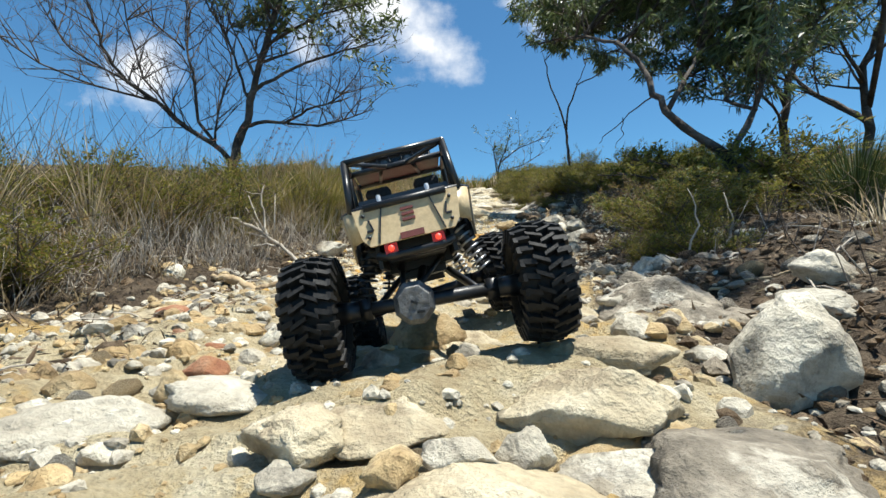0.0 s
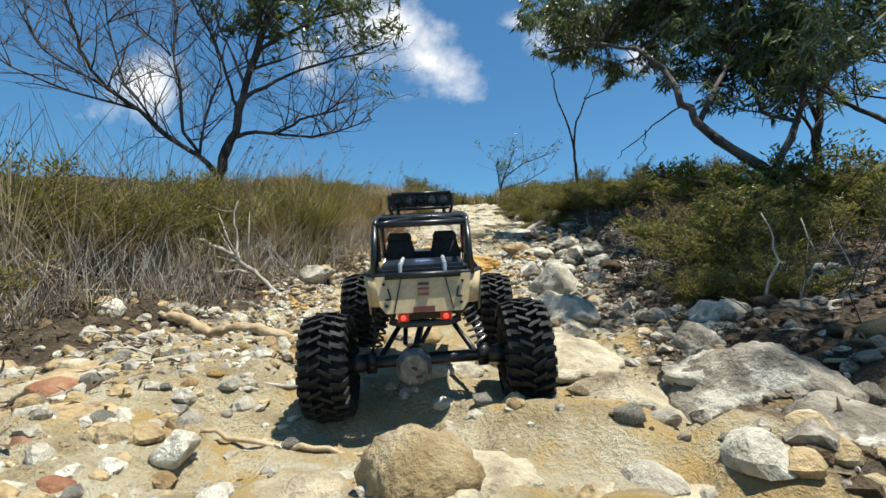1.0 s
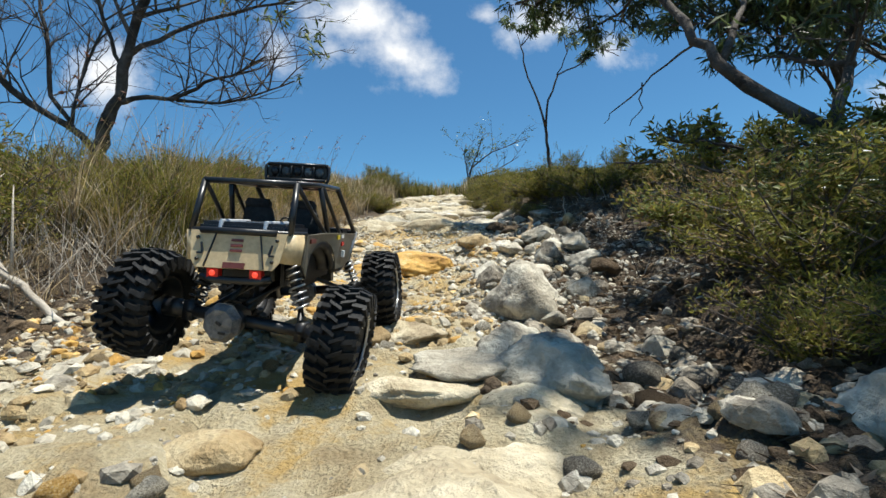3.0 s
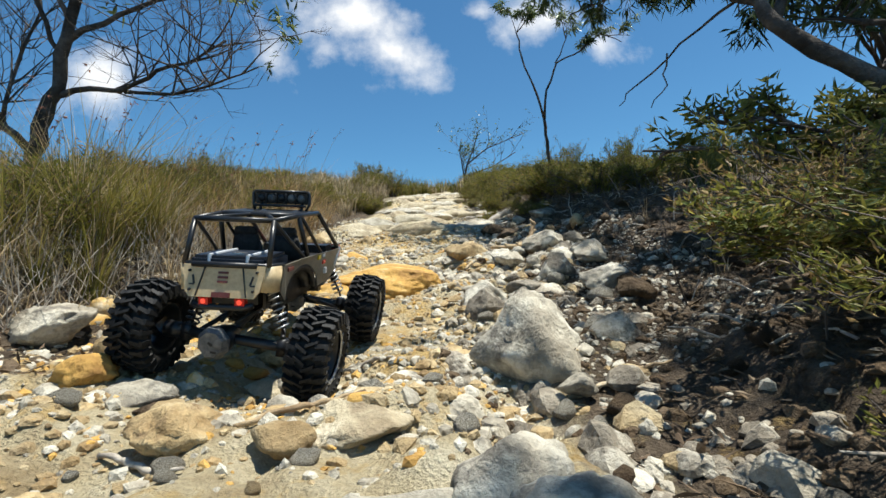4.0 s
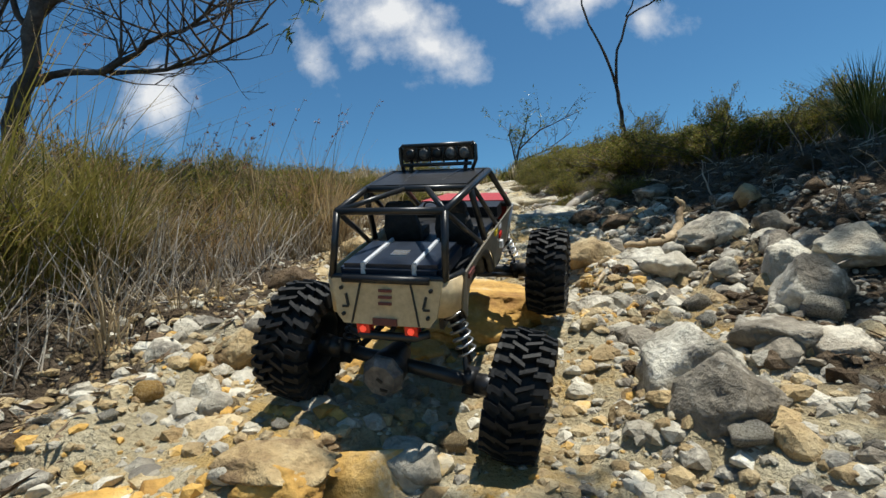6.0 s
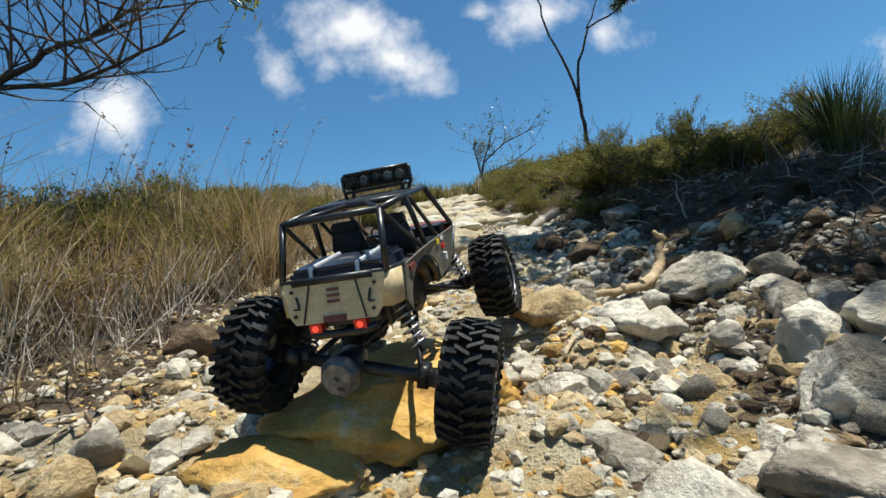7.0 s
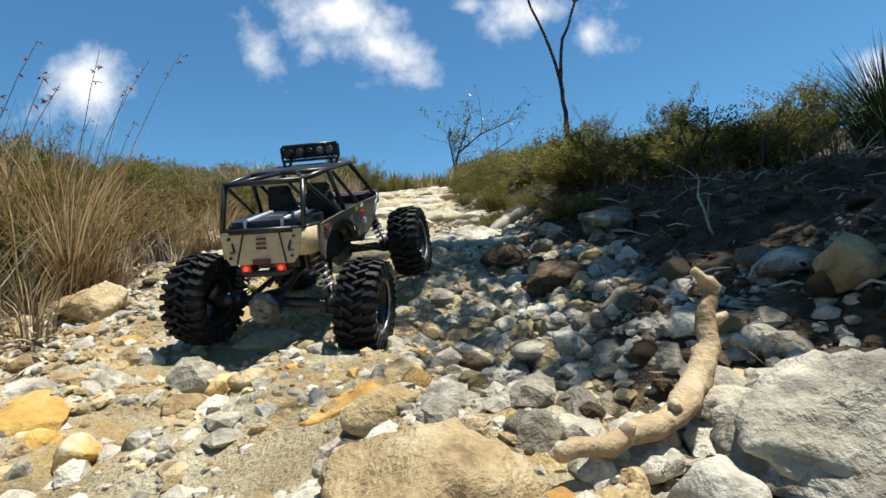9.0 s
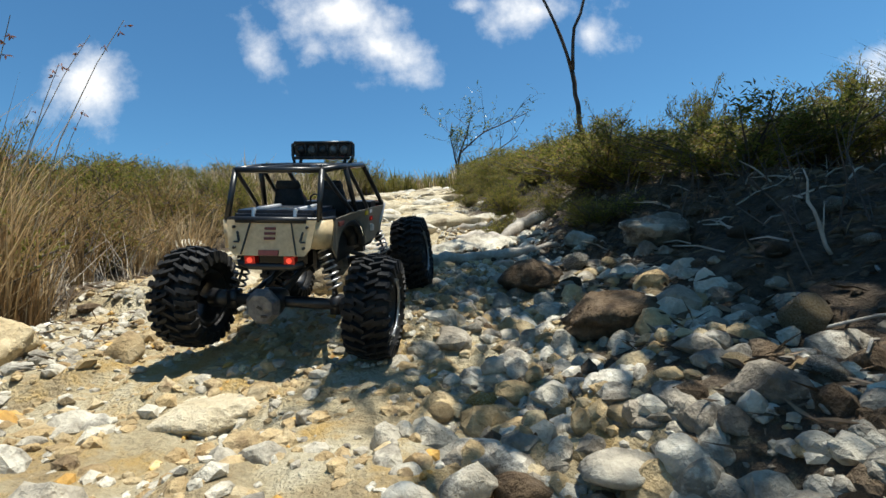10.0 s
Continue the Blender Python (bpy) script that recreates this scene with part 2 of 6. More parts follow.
# ---- building helpers ----
class Shape:
    """Collects vertices and faces for one mesh."""

    def __init__(self):
        self.v, self.f = [], []

    def tube(self, pts, radii, sides=6, cap=True):
        base, n = len(self.v), len(pts)
        side = None
        for i, p in enumerate(pts):
            p = Vector(p)
            d = (Vector(pts[min(i + 1, n - 1)]) - Vector(pts[max(i - 1, 0)])).normalized()
            if side is None:
                side = d.orthogonal().normalized()
            side = (side - d * side.dot(d))
            side = side.normalized() if side.length > 1e-6 else d.orthogonal().normalized()
            up = d.cross(side)
            r = radii[i] if hasattr(radii, "__len__") else radii
            for k in range(sides):
                a = 2 * math.pi * k / sides
                self.v.append(p + (side * math.cos(a) + up * math.sin(a)) * r)
        for i in range(n - 1):
            for k in range(sides):
                a, b = base + i * sides + k, base + i * sides + (k + 1) % sides
                self.f.append((a, b, b + sides, a + sides))
        if cap:
            self.f.append(tuple(base + k for k in reversed(range(sides))))
            self.f.append(tuple(base + (n - 1) * sides + k for k in range(sides)))

    def leaf(self, p, d, across, length, width, fold=0.15):
        d, across = d.normalized(), across.normalized()
        n = d.cross(across)
        b = len(self.v)
        self.v += [p, p + d * length * 0.45 + across * width * 0.5 + n * width * fold, p + d * length - n * length * 0.06,
                   p + d * length * 0.45 - across * width * 0.5 + n * width * fold]
        self.f += [(b, b + 1, b + 2), (b, b + 2, b + 3)]

    def blade(self, p, lean, height, width, bend, steps=3):
        """A grass blade that rises from p and bends along lean."""
        b, across = len(self.v), Vector((-lean.y, lean.x, 0))
        for i in range(steps):
            k = i / steps
            c = p + Vector((0, 0, height * k * (1 - 0.25 * bend * k))) + lean * (height * bend * k * k)
            w = width * (1 - 0.6 * k) * 0.5
            self.v += [c - across * w, c + across * w]
        self.v.append(p + Vector((0, 0, height * (1 - 0.25 * bend))) + lean * height * bend)
        for i in range(steps - 1):
            q = b + 2 * i
            self.f.append((q, q + 1, q + 3, q + 2))
        q = b + 2 * (steps - 1)
        self.f.append((q, q + 1, q + 2))

    def box(self, lo, hi, m=None):
        b = len(self.v)
        for z in (lo[2], hi[2]):
            for x, y in ((lo[0], lo[1]), (hi[0], lo[1]), (hi[0], hi[1]), (lo[0], hi[1])):
                p = Vector((x, y, z))
                self.v.append(m @ p if m else p)
        self.f += [tuple(b + i for i in q) for q in ((3, 2, 1, 0), (4, 5, 6, 7), (0, 1, 5, 4), (1, 2, 6, 5), (2, 3, 7, 6), (3, 0, 4, 7))]

    def mesh(self, name, mat, smooth=True):
        me = bpy.data.meshes.new(name)
        me.from_pydata([tuple(p) for p in self.v], [], self.f)
        me.materials.append(mat)
        if smooth:
            me.polygons.foreach_set("use_smooth", [True] * len(me.polygons))
        me.update()
        return me


def thing(name, shape, mat, label, category, group="", kind="", smooth=True, parent=None):
    ob = new(name, shape.mesh(name, mat, smooth))
    ob.parent = parent
    return tagged(ob, label, category, group, kind)


def piece(name, shape, mat, parent, label="", smooth=True):
    ob = new(name, shape.mesh(name, mat, smooth))
    ob.parent = parent
    return tagged(ob, label)


# ---- the hillside ----
def lattice(ix, iy, seed):
    h = np.sin(ix * 127.1 + iy * 311.7 + seed * 74.7) * 43758.5453
    return h - np.floor(h)


def wave(x, y, seed=0):
    ix, iy = np.floor(x), np.floor(y)
    fx, fy = x - ix, y - iy
    fx, fy = fx * fx * (3 - 2 * fx), fy * fy * (3 - 2 * fy)
    a, b = lattice(ix, iy, seed), lattice(ix + 1, iy, seed)
    c, d = lattice(ix, iy + 1, seed), lattice(ix + 1, iy + 1, seed)
    return (a + (b - a) * fx) * (1 - fy) + (c + (d - c) * fx) * fy - 0.5


def rise(k):
    k = np.clip(k, 0, 1)
    return k * k * (3 - 2 * k)


def track_x(y):
    return np.interp(y, (0.5, 1.0, 1.5, 2.2, 2.7, 3.2, 3.8, 5.0, 7.0, 10.0), (0.0, 0.05, 0.08, 0.12, 0.2, 0.28, 0.34, 0.42, 0.5, 0.6))


def track_z(y):
    return np.interp(y, (-40, -3, 0, 0.6, 1.0, 1.4, 1.9, 2.3, 2.6, 3.0, 3.4, 3.8, 5.0, 7.0, 9.0, 11.5, 14, 25, 60, 900),
                     (-8, -0.6, 0.03, 0.10, 0.135, 0.165, 0.235, 0.28, 0.345, 0.46, 0.535, 0.61, 0.83, 1.24, 1.70, 2.22, 2.40, 2.0, -6, -120))


def wheel_feet():
    feet = []
    for t, x, y, z, rx, ry, rz, ar, af in CRAWLER:
        m = pose(x, y, z, rx, ry, rz)
        for along, lean in ((0, ar), (WHEELBASE, af)):
            for s in (-1, 1):
                p = m @ Vector((s * HALF_TRACK * math.cos(radians(lean)), along, -s * HALF_TRACK * math.sin(radians(lean))))
                feet.append((p.x, p.y, p.z))
    return np.array(feet)


FEET = wheel_feet()


SLAB = (0.155, 3.04)
EDGE_Y, EDGE_S = (0, 0.9, 1.6, 2.2, 2.7, 3.1, 3.7, 5, 8), (1.0, 0.92, 0.77, 0.64, 0.60, 0.60, 0.78, 0.85, 0.70)


def growth_edge(y):
    """How far to the side of the track the bank's growth begins."""
    return float(np.interp(y, EDGE_Y, EDGE_S)) + float(np.interp(y, (0, 1.5, 3.1, 3.8, 5), (0.22, 0.26, 0.19, 0.05, 0.0)))


def ground_z(x, y, fine=True):
    x, y = np.asarray(x, float), np.asarray(y, float)
    s = x - track_x(y)
    left_edge = np.interp(y, EDGE_Y, EDGE_S)
    left = np.interp(y, (0, 2, 4, 7, 12), (0.12, 0.15, 0.15, 0.20, 0.24))
    right = np.interp(y, (0, 2, 4, 7, 12), (0.13, 0.18, 0.21, 0.27, 0.24))
    z = track_z(y) + left * rise((-s - left_edge) / 0.55) + right * rise((s - 0.26) / 0.75)
    out = np.maximum(np.abs(s) - 1.2, 0)
    z = z + 0.05 * np.minimum(out, 6) - 0.12 * np.maximum(out - 8, 0) * (np.abs(y) < 400)
    # ruts where the wheels press
    near = (np.abs(s) < 0.6) & (y > 0.4) & (y < 4.4)
    if np.any(near):
        w, acc = np.zeros(np.shape(z)), np.zeros(np.shape(z))
        for fx, fy, fz in FEET:
            k = np.exp(-((x - fx) ** 2 + (y - fy) ** 2) / (2 * 0.05 ** 2)) * near
            w, acc = w + k, acc + k * (fz - 0.008)
        z = (z * 0.18 + acc) / (0.18 + w)
    else:
        w = 0
    # a hollow round the ochre slab
    z = z - 0.045 * np.exp(-((x - SLAB[0]) / 0.20) ** 2 - ((y - SLAB[1]) / 0.19) ** 2)
    calm = 1 / (1 + 2.0 * w)
    z = z + calm * 0.05 * wave(x * 4.1, y * 4.1, 1) + 0.03 * calm * wave(x * 11, y * 11, 2)
    if fine:
        ledge = wave(x * 7 + y * 2, y * 7 - x * 3, 5)
        crack = np.abs(wave(x * 5.3 + 0.8 * wave(x * 9, y * 9, 8), y * 5.3, 9))
        z = z - calm * 0.020 * np.clip(1 - crack / 0.09, 0, 1)
        z = z + calm * 0.022 * np.clip(ledge * 5, -0.5, 0.5) + 0.010 * wave(x * 27, y * 27, 3) + 0.005 * wave(x * 61, y * 61, 4)
    z = z + 0.5 * rise((np.abs(s) - 2) / 8) * wave(x / 3, y / 3, 7)
    return z


def spread(lo, hi, step, far_lo, far_hi, grow=1.17):
    mid = list(np.arange(lo, hi + 1e-6, step))
    a, d = [], step
    while lo - sum(a) > far_lo:
        d *= grow
        a.append(d)
    b, d = [], step
    while hi + sum(b) < far_hi:
        d *= grow
        b.append(d)
    return np.array([lo - q for q in np.cumsum(a)][::-1] + mid + [hi + q for q in np.cumsum(b)])


def build_ground():
    xs, ys = spread(-0.9, 1.3, 0.014, -900, 900), spread(0.15, 4.6, 0.016, -900, 900)
    gx, gy = np.meshgrid(xs, ys)
    gz = ground_z(gx, gy)
    nx, ny = len(xs), len(ys)
    me = bpy.data.meshes.new("ground")
    i = np.arange((ny - 1) * nx).reshape(ny - 1, nx)[:, :-1].ravel()
    faces = np.stack([i, i + 1, i + nx + 1, i + nx], 1)
    me.from_pydata(np.stack([gx.ravel(), gy.ravel(), gz.ravel()], 1).tolist(), [], faces.tolist())
    me.materials.append(soil)
    me.polygons.foreach_set("use_smooth", [True] * len(me.polygons))
    s = gx - track_x(gy)
    litter = rise((s - 0.14) / 0.30) + rise((-s - np.interp(gy, EDGE_Y, EDGE_S) + 0.27) / 0.3)
    me.attributes.new("litter", "FLOAT", "POINT").data.foreach_set("value", (np.clip(litter, 0, 1) * 0.62).ravel())
    tagged(new("ground", me), "pale sandy rutted hill track with worn bedrock and rubble", "ground", kind="structure")


build_ground()


def on_ground(x, y, lift=0.0):
    return Vector((x, y, float(ground_z(x, y)) + lift))


# ---- the crawler ----
rubber = material("black_tyre_rubber", [(0.010, 0.010, 0.010), (0.018, 0.017, 0.016)], scale=40, rough=0.62, bump=0.2, spots=((0.050, 0.042, 0.030), 30, 0.60, 0.85))
rubber.node_tree.nodes["Principled BSDF"].inputs["Specular IOR Level"].default_value = 0.25
black_plastic = material("black_plastic", [(0.008, 0.008, 0.009), (0.014, 0.014, 0.015)], scale=60, rough=0.42, bump=0.1)
black_tube = material("black_painted_tube", [(0.010, 0.010, 0.010), (0.018, 0.018, 0.018)], scale=50, rough=0.33, bump=0.05)
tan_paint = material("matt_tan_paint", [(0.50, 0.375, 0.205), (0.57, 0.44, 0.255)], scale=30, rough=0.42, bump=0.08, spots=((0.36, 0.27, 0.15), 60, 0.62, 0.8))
# the same tan with shade mixed into its colour, plus dusty spots
shaded_tan_paint = material("dusty_tan_paint_in_shade", [(0.120, 0.108, 0.085), (0.175, 0.155, 0.118)], scale=30, rough=0.42, bump=0.08, spots=((0.26, 0.21, 0.14), 25, 0.60, 0.80))
red_paint = material("red_paint", [(0.42, 0.035, 0.02), (0.50, 0.05, 0.03)], scale=30, rough=0.35, bump=0.05)
steel = material("scuffed_steel", [(0.34, 0.34, 0.34), (0.52, 0.52, 0.52)], scale=60, rough=0.35, bump=0.2, metal=0.9)
cover_grey = material("scraped_grey_casting", [(0.075, 0.078, 0.082), (0.24, 0.235, 0.225)], scale=70, rough=0.5, bump=0.6, metal=0.4)
navy = material("dark_blue_plastic", [(0.012, 0.018, 0.03), (0.02, 0.028, 0.045)], scale=40, rough=0.35, bump=0.05)
silver = material("silver_strap", [(0.45, 0.47, 0.5), (0.6, 0.62, 0.64)], scale=60, rough=0.4, bump=0.1, metal=0.3)
seat_cloth = material("black_seat_cloth", [(0.016, 0.016, 0.017), (0.03, 0.03, 0.031)], scale=80, rough=0.8, bump=0.4)
yellow_paint = material("yellow_sticker", [(0.62, 0.45, 0.02), (0.68, 0.5, 0.03)], scale=60, rough=0.4, bump=0.0)
white_paint = material("white_sticker", [(0.62, 0.62, 0.62), (0.7, 0.7, 0.7)], scale=60, rough=0.4, bump=0.0)
lens_glass = material("lamp_lens", [(0.5, 0.52, 0.55), (0.75, 0.77, 0.8)], scale=90, rough=0.12, bump=0.0, metal=0.8)
maroon = material("maroon_plate", [(0.11, 0.025, 0.02), (0.16, 0.04, 0.03)], scale=60, rough=0.5, bump=0.0)
red_lens = material("red_lamp_lens", [(0.55, 0.02, 0.012), (0.65, 0.03, 0.02)], scale=60, rough=0.2, bump=0.0)
glow_red = bpy.data.materials.new("lit_tail_lamp")
glow_red.use_nodes = True
glow_red.node_tree.nodes["Principled BSDF"].inputs["Base Color"].default_value = (0.7, 0.03, 0.02, 1)
glow_red.node_tree.nodes["Principled BSDF"].inputs["Emission Color"].default_value = (1.0, 0.10, 0.05, 1)
glow_red.node_tree.nodes["Principled BSDF"].inputs["Emission Strength"].default_value = 0.55


def ring(shape, profile, segs=40):
    """A body turned about the x axis from (x, radius) pairs; the profile closes on itself."""
    b, n = len(shape.v), len(profile)
    for i in range(segs):
        a = 2 * math.pi * i / segs
        for x, r in profile:
            shape.v.append(Vector((x, r * math.cos(a), r * math.sin(a))))
    for i in range(segs):
        for k in range(n):
            j = (i + 1) % segs
            shape.f.append((b + i * n + k, b + i * n + (k + 1) % n, b + j * n + (k + 1) % n, b + j * n + k))


def tyre_shape():
    s = Shape()
    ring(s, [(-0.020, 0.040), (-0.029, 0.046), (-0.031, 0.055), (-0.027, 0.060), (-0.016, 0.0622), (0, 0.0627), (0.016, 0.0622), (0.027, 0.060), (0.031, 0.055), (0.029, 0.046), (0.020, 0.040)], 40)
    return s


TREADS = 26


def tread_shape(side):
    """One hooked tread block: shoulder lug, inner finger and wall lug."""
    s = Shape()
    q = ((4, 5, 6, 7), (0, 1, 5, 4), (1, 2, 6, 5), (2, 3, 7, 6), (3, 0, 4, 7))
    for x0, x1, half, skew, r0, r1 in ((0.0125, 0.0305, 0.0036, 0.0022, 0.055, 0.0698), (-0.002, 0.0155, 0.0027, 0.0050, 0.059, 0.0712)):
        b = len(s.v)
        for r, shrink in ((r0, 1.0), (r1, 0.82)):
            for x, y in ((x0, -half - skew), (x1, -half + skew), (x1, half + skew), (x0, half - skew)):
                s.v.append(Vector((side * (x if x < 0.028 else x - (0.0025 if r > 0.065 else 0)), y * shrink, r if x < 0.028 else r - 0.0042)))
        s.f += [tuple(b + k for k in (g if side > 0 else g[::-1])) for g in q]
    b = len(s.v)
    for x, half in ((0.0285, 0.0048), (0.0335, 0.0036)):
        for r, y in ((0.050, -half * 0.6), (0.050, half * 0.6), (0.066, half), (0.066, -half)):
            s.v.append(Vector((side * (x - (0.003 if r > 0.06 else 0)), y, r)))
    s.f += [tuple(b + k for k in (g if side > 0 else g[::-1])) for g in q]
    return s


def rim_shape():
    s = Shape()
    ring(s, [(-0.022, 0.041), (-0.022, 0.035), (0.006, 0.030), (0.020, 0.035), (0.024, 0.041), (0.020, 0.0425)], 32)
    for k in range(6):
        turn = Matrix.Rotation(2 * math.pi * k / 6, 4, "X")
        s.box((0.004, -0.0045, 0.006), (0.010, 0.0045, 0.034), turn)
    ring(s, [(0.002, 0.0), (0.014, 0.0), (0.014, 0.008), (0.002, 0.009)], 12)
    return s


def bead_shape():
    s = Shape()
    ring(s, [(0.0235, 0.036), (0.0265, 0.037), (0.0265, 0.042), (0.0235, 0.043)], 32)
    for k in range(12):
        a = 2 * math.pi * k / 12
        c = Vector((0.0265, 0.0395 * math.cos(a), 0.0395 * math.sin(a)))
        s.tube([c, c + Vector((0.002, 0, 0))], 0.0016, 6)
    return s


crawler = tagged(new("crawler_truck"), "radio-controlled tan rock crawler truck with black cage and knobbly tyres", "toy truck")
wheels = []
tread_meshes = [tread_shape(k).mesh("tread_block", rubber, False) for k in (-1, 1)]
tyre_mesh, rim_mesh, bead_mesh = tyre_shape().mesh("tyre", rubber), rim_shape().mesh("rim", black_plastic), bead_shape().mesh("beadlock_ring", steel)
for along in (0, 1):
    for s in (-1, 1):
        hub = new("wheel")
        hub.parent = crawler
        side = Matrix.Diagonal((1, 1.05, 1.05, 1)) @ (Matrix.Identity(4) if s > 0 else Matrix.Rotation(math.pi, 4, "Z"))
        for nm, me, lab in (("tyre", tyre_mesh, "black knobbly rubber tyre, dusty"), ("rim", rim_mesh, "black spoked rim"), ("beadlock_ring", bead_mesh, "bright steel ring")):
            o = new(nm, me)
            o.parent = hub
            o.matrix_basis = side
            tagged(o, lab)
        for i in range(TREADS):
            for k, me in enumerate(tread_meshes):
                o = new("tread_block", me)
                o.parent = hub
                o.matrix_basis = side @ Matrix.Rotation(2 * math.pi * (i + 0.5 * k) / TREADS, 4, "X")
        wheels.append((hub, along, s))


def flat_plate(outline, thick):
    """A plate from a convex or concave outline of points, thickened along its normal."""
    s = Shape()
    pts = [Vector(p) for p in outline]
    n = (pts[1] - pts[0]).cross(pts[-1] - pts[0]).normalized() * thick
    k = len(pts)
    s.v += pts + [p + n for p in pts]
    s.f.append(tuple(reversed(range(k))))
    s.f.append(tuple(range(k, 2 * k)))
    for i in range(k):
        j = (i + 1) % k
        s.f.append((i, j, j + k, i + k))
    return s


# tub: rear panel leans forward towards its top, sides with an arch over the rear wheel
TOP_Z, LOW_Z = 0.190, 0.143
rear = [(-0.050, -0.040, LOW_Z), (0.050, -0.040, LOW_Z), (0.058, -0.037, LOW_Z + 0.010), (0.064, -0.026, TOP_Z), (-0.064, -0.026, TOP_Z), (-0.058, -0.037, LOW_Z + 0.010)]
tub = piece("rear_panel", flat_plate(rear, 0.0025), tan_paint, crawler, "tan painted rear panel with vents and a plate", False)
for s in (-1, 1):
    # the rounded rear corner, in three narrow facets
    corner = Shape()
    ring_low, ring_top = [], []
    for q in range(5):
        a = q / 4 * math.pi / 2
        ring_top.append((s * (0.064 + 0.0155 * math.sin(a)), -0.026 + 0.024 * (1 - math.cos(a)), TOP_Z))
        ring_low.append((s * (0.058 + 0.0165 * math.sin(a)), -0.037 + 0.032 * (1 - math.cos(a)), LOW_Z + 0.010 - 0.004 * q / 4))
    corner.v += [Vector(p) for p in ring_low + ring_top] + [Vector((p[0] - s * 0.003, p[1] + 0.003, p[2])) for p in ring_low + ring_top]
    for q in range(4):
        for a in ((q, q + 1, q + 6, q + 5), (q + 10, q + 15, q + 16, q + 11), (q + 5, q + 6, q + 16, q + 15), (q, q + 10, q + 11, q + 1)):
            corner.f.append(a if s > 0 else a[::-1])
    piece("corner_panel", corner, tan_paint, crawler, "rounded tan rear corner")
    arch = [(s * 0.0755, 0.088 + 0.078 * math.cos(a), 0.130 + 0.049 * math.sin(a)) for a in np.linspace(0.0, math.pi - 0.05, 16)]
    outline = [(s * 0.0795, -0.002, TOP_Z), (s * 0.080, 0.08, 0.1915), (s * 0.0805, 0.190, 0.190), (s * 0.0805, 0.300, 0.187), (s * 0.077, 0.298, 0.170), (s * 0.073, 0.262, 0.134), (s * 0.072, 0.235, 0.128), (s * 0.0735, 0.172, 0.128)]
    outline += arch + [(s * 0.0745, -0.004, LOW_Z + 0.006)]
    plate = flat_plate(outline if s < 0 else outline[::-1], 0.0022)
    # the right side takes the tan darkened to grey, as shade leaves it
    side = piece("side_panel", plate, tan_paint if s < 0 else shaded_tan_paint, crawler, "dusty side panel with wheel arch and stickers", False)
    if s > 0:
        for y, z, w, h, mt in ((0.166, 0.183, 0.015, 0.007, yellow_paint), (0.192, 0.184, 0.016, 0.006, white_paint), (0.194, 0.171, 0.015, 0.007, red_lens), (0.205, 0.153, 0.009, 0.011, white_paint), (0.024, 0.181, 0.022, 0.006, maroon)):
            d = Shape()
            d.box((0.0772, y - w / 2, z - h / 2), (0.0826, y + w / 2, z + h / 2))
            piece("sticker", d, mt, side, "", False)
    inner = Shape()
    inner.tube([(s * 0.070, 0.088 + 0.075 * math.cos(a), 0.129 + 0.046 * math.sin(a)) for a in np.linspace(0, math.pi, 14)], 0.006, 8)
    piece("arch_liner", inner, black_plastic, crawler)
for s in (-1, 1):
    fender = Shape()
    fender.tube([(s * 0.054, 0.088 + 0.073 * math.cos(a), 0.132 + 0.040 * math.sin(a)) for a in np.linspace(-0.1, math.pi + 0.1, 14)], 0.0125, 8)
    piece("inner_fender", fender, black_plastic, crawler, "black inner fender")
# black trim over the rear panel's top edge
trim = Shape()
trim.tube([(-0.050, -0.0295, TOP_Z + 0.001), (0.050, -0.0295, TOP_Z + 0.001)], 0.0045, 8)
piece("tailgate_pad", trim, black_plastic, crawler, "black rubber pad on the tailgate edge")


def on_panel(x, h, proud=0.0):
    """A place on the rear panel, h from 0 at its foot to 1 at its top."""
    return Vector((x, -0.0434 + 0.0145 * h - proud, LOW_Z + (TOP_Z - LOW_Z) * h))


def panel_bar(name, x, h, w, hh, mat, turn=0.0, label="", parent=None):
    s = Shape()
    m = Matrix.Translation(on_panel(x, h, 0.0008)) @ Matrix.Rotation(math.atan2(0.0145, TOP_Z - LOW_Z), 4, "X").inverted() @ Matrix.Rotation(turn, 4, "Y")
    s.box((-w / 2, -0.0012, -hh / 2), (w / 2, 0.0012, hh / 2), m)
    return piece(name, s, mat, parent or tub, label, False)


for h in (0.50, 0.64, 0.78):
    panel_bar("marking_bar", 0.0, h, 0.015, 0.0032, maroon)
for s in (-1, 1):
    panel_bar("vent_slot", s * 0.045, 0.55, 0.0022, 0.014, black_plastic, s * 0.25)
    panel_bar("vent_foot", s * 0.047, 0.40, 0.007, 0.0022, black_plastic)
    panel_bar("tailgate_seam", s * 0.034, 0.5, 0.0013, 0.046, black_plastic, -s * 0.22)
    for h, x in ((0.82, 0.052), (0.24, 0.049)):
        b = Shape()
        c = on_panel(s * x, h)
        b.tube([c, c - Vector((0, 0.003, 0))], 0.0022, 8)
        piece("bolt", b, black_plastic, tub)
panel_bar("number_bar", 0.0, 0.10, 0.028, 0.0075, maroon, 0, "dark red plate below the panel")
for s in (-1, 1):
    housing = Shape()
    housing.box((s * 0.028 - 0.0075, -0.041, 0.1305), (s * 0.028 + 0.0075, -0.030, 0.1425))
    lamp = piece("tail_light", housing, red_lens, crawler, "small lit red tail light", False)
    bulb = Shape()
    bulb.tube([(s * 0.028, -0.0405, 0.137), (s * 0.028, -0.0425, 0.137)], 0.0038, 12)
    piece("bulb", bulb, glow_red, lamp, "glowing red lamp")

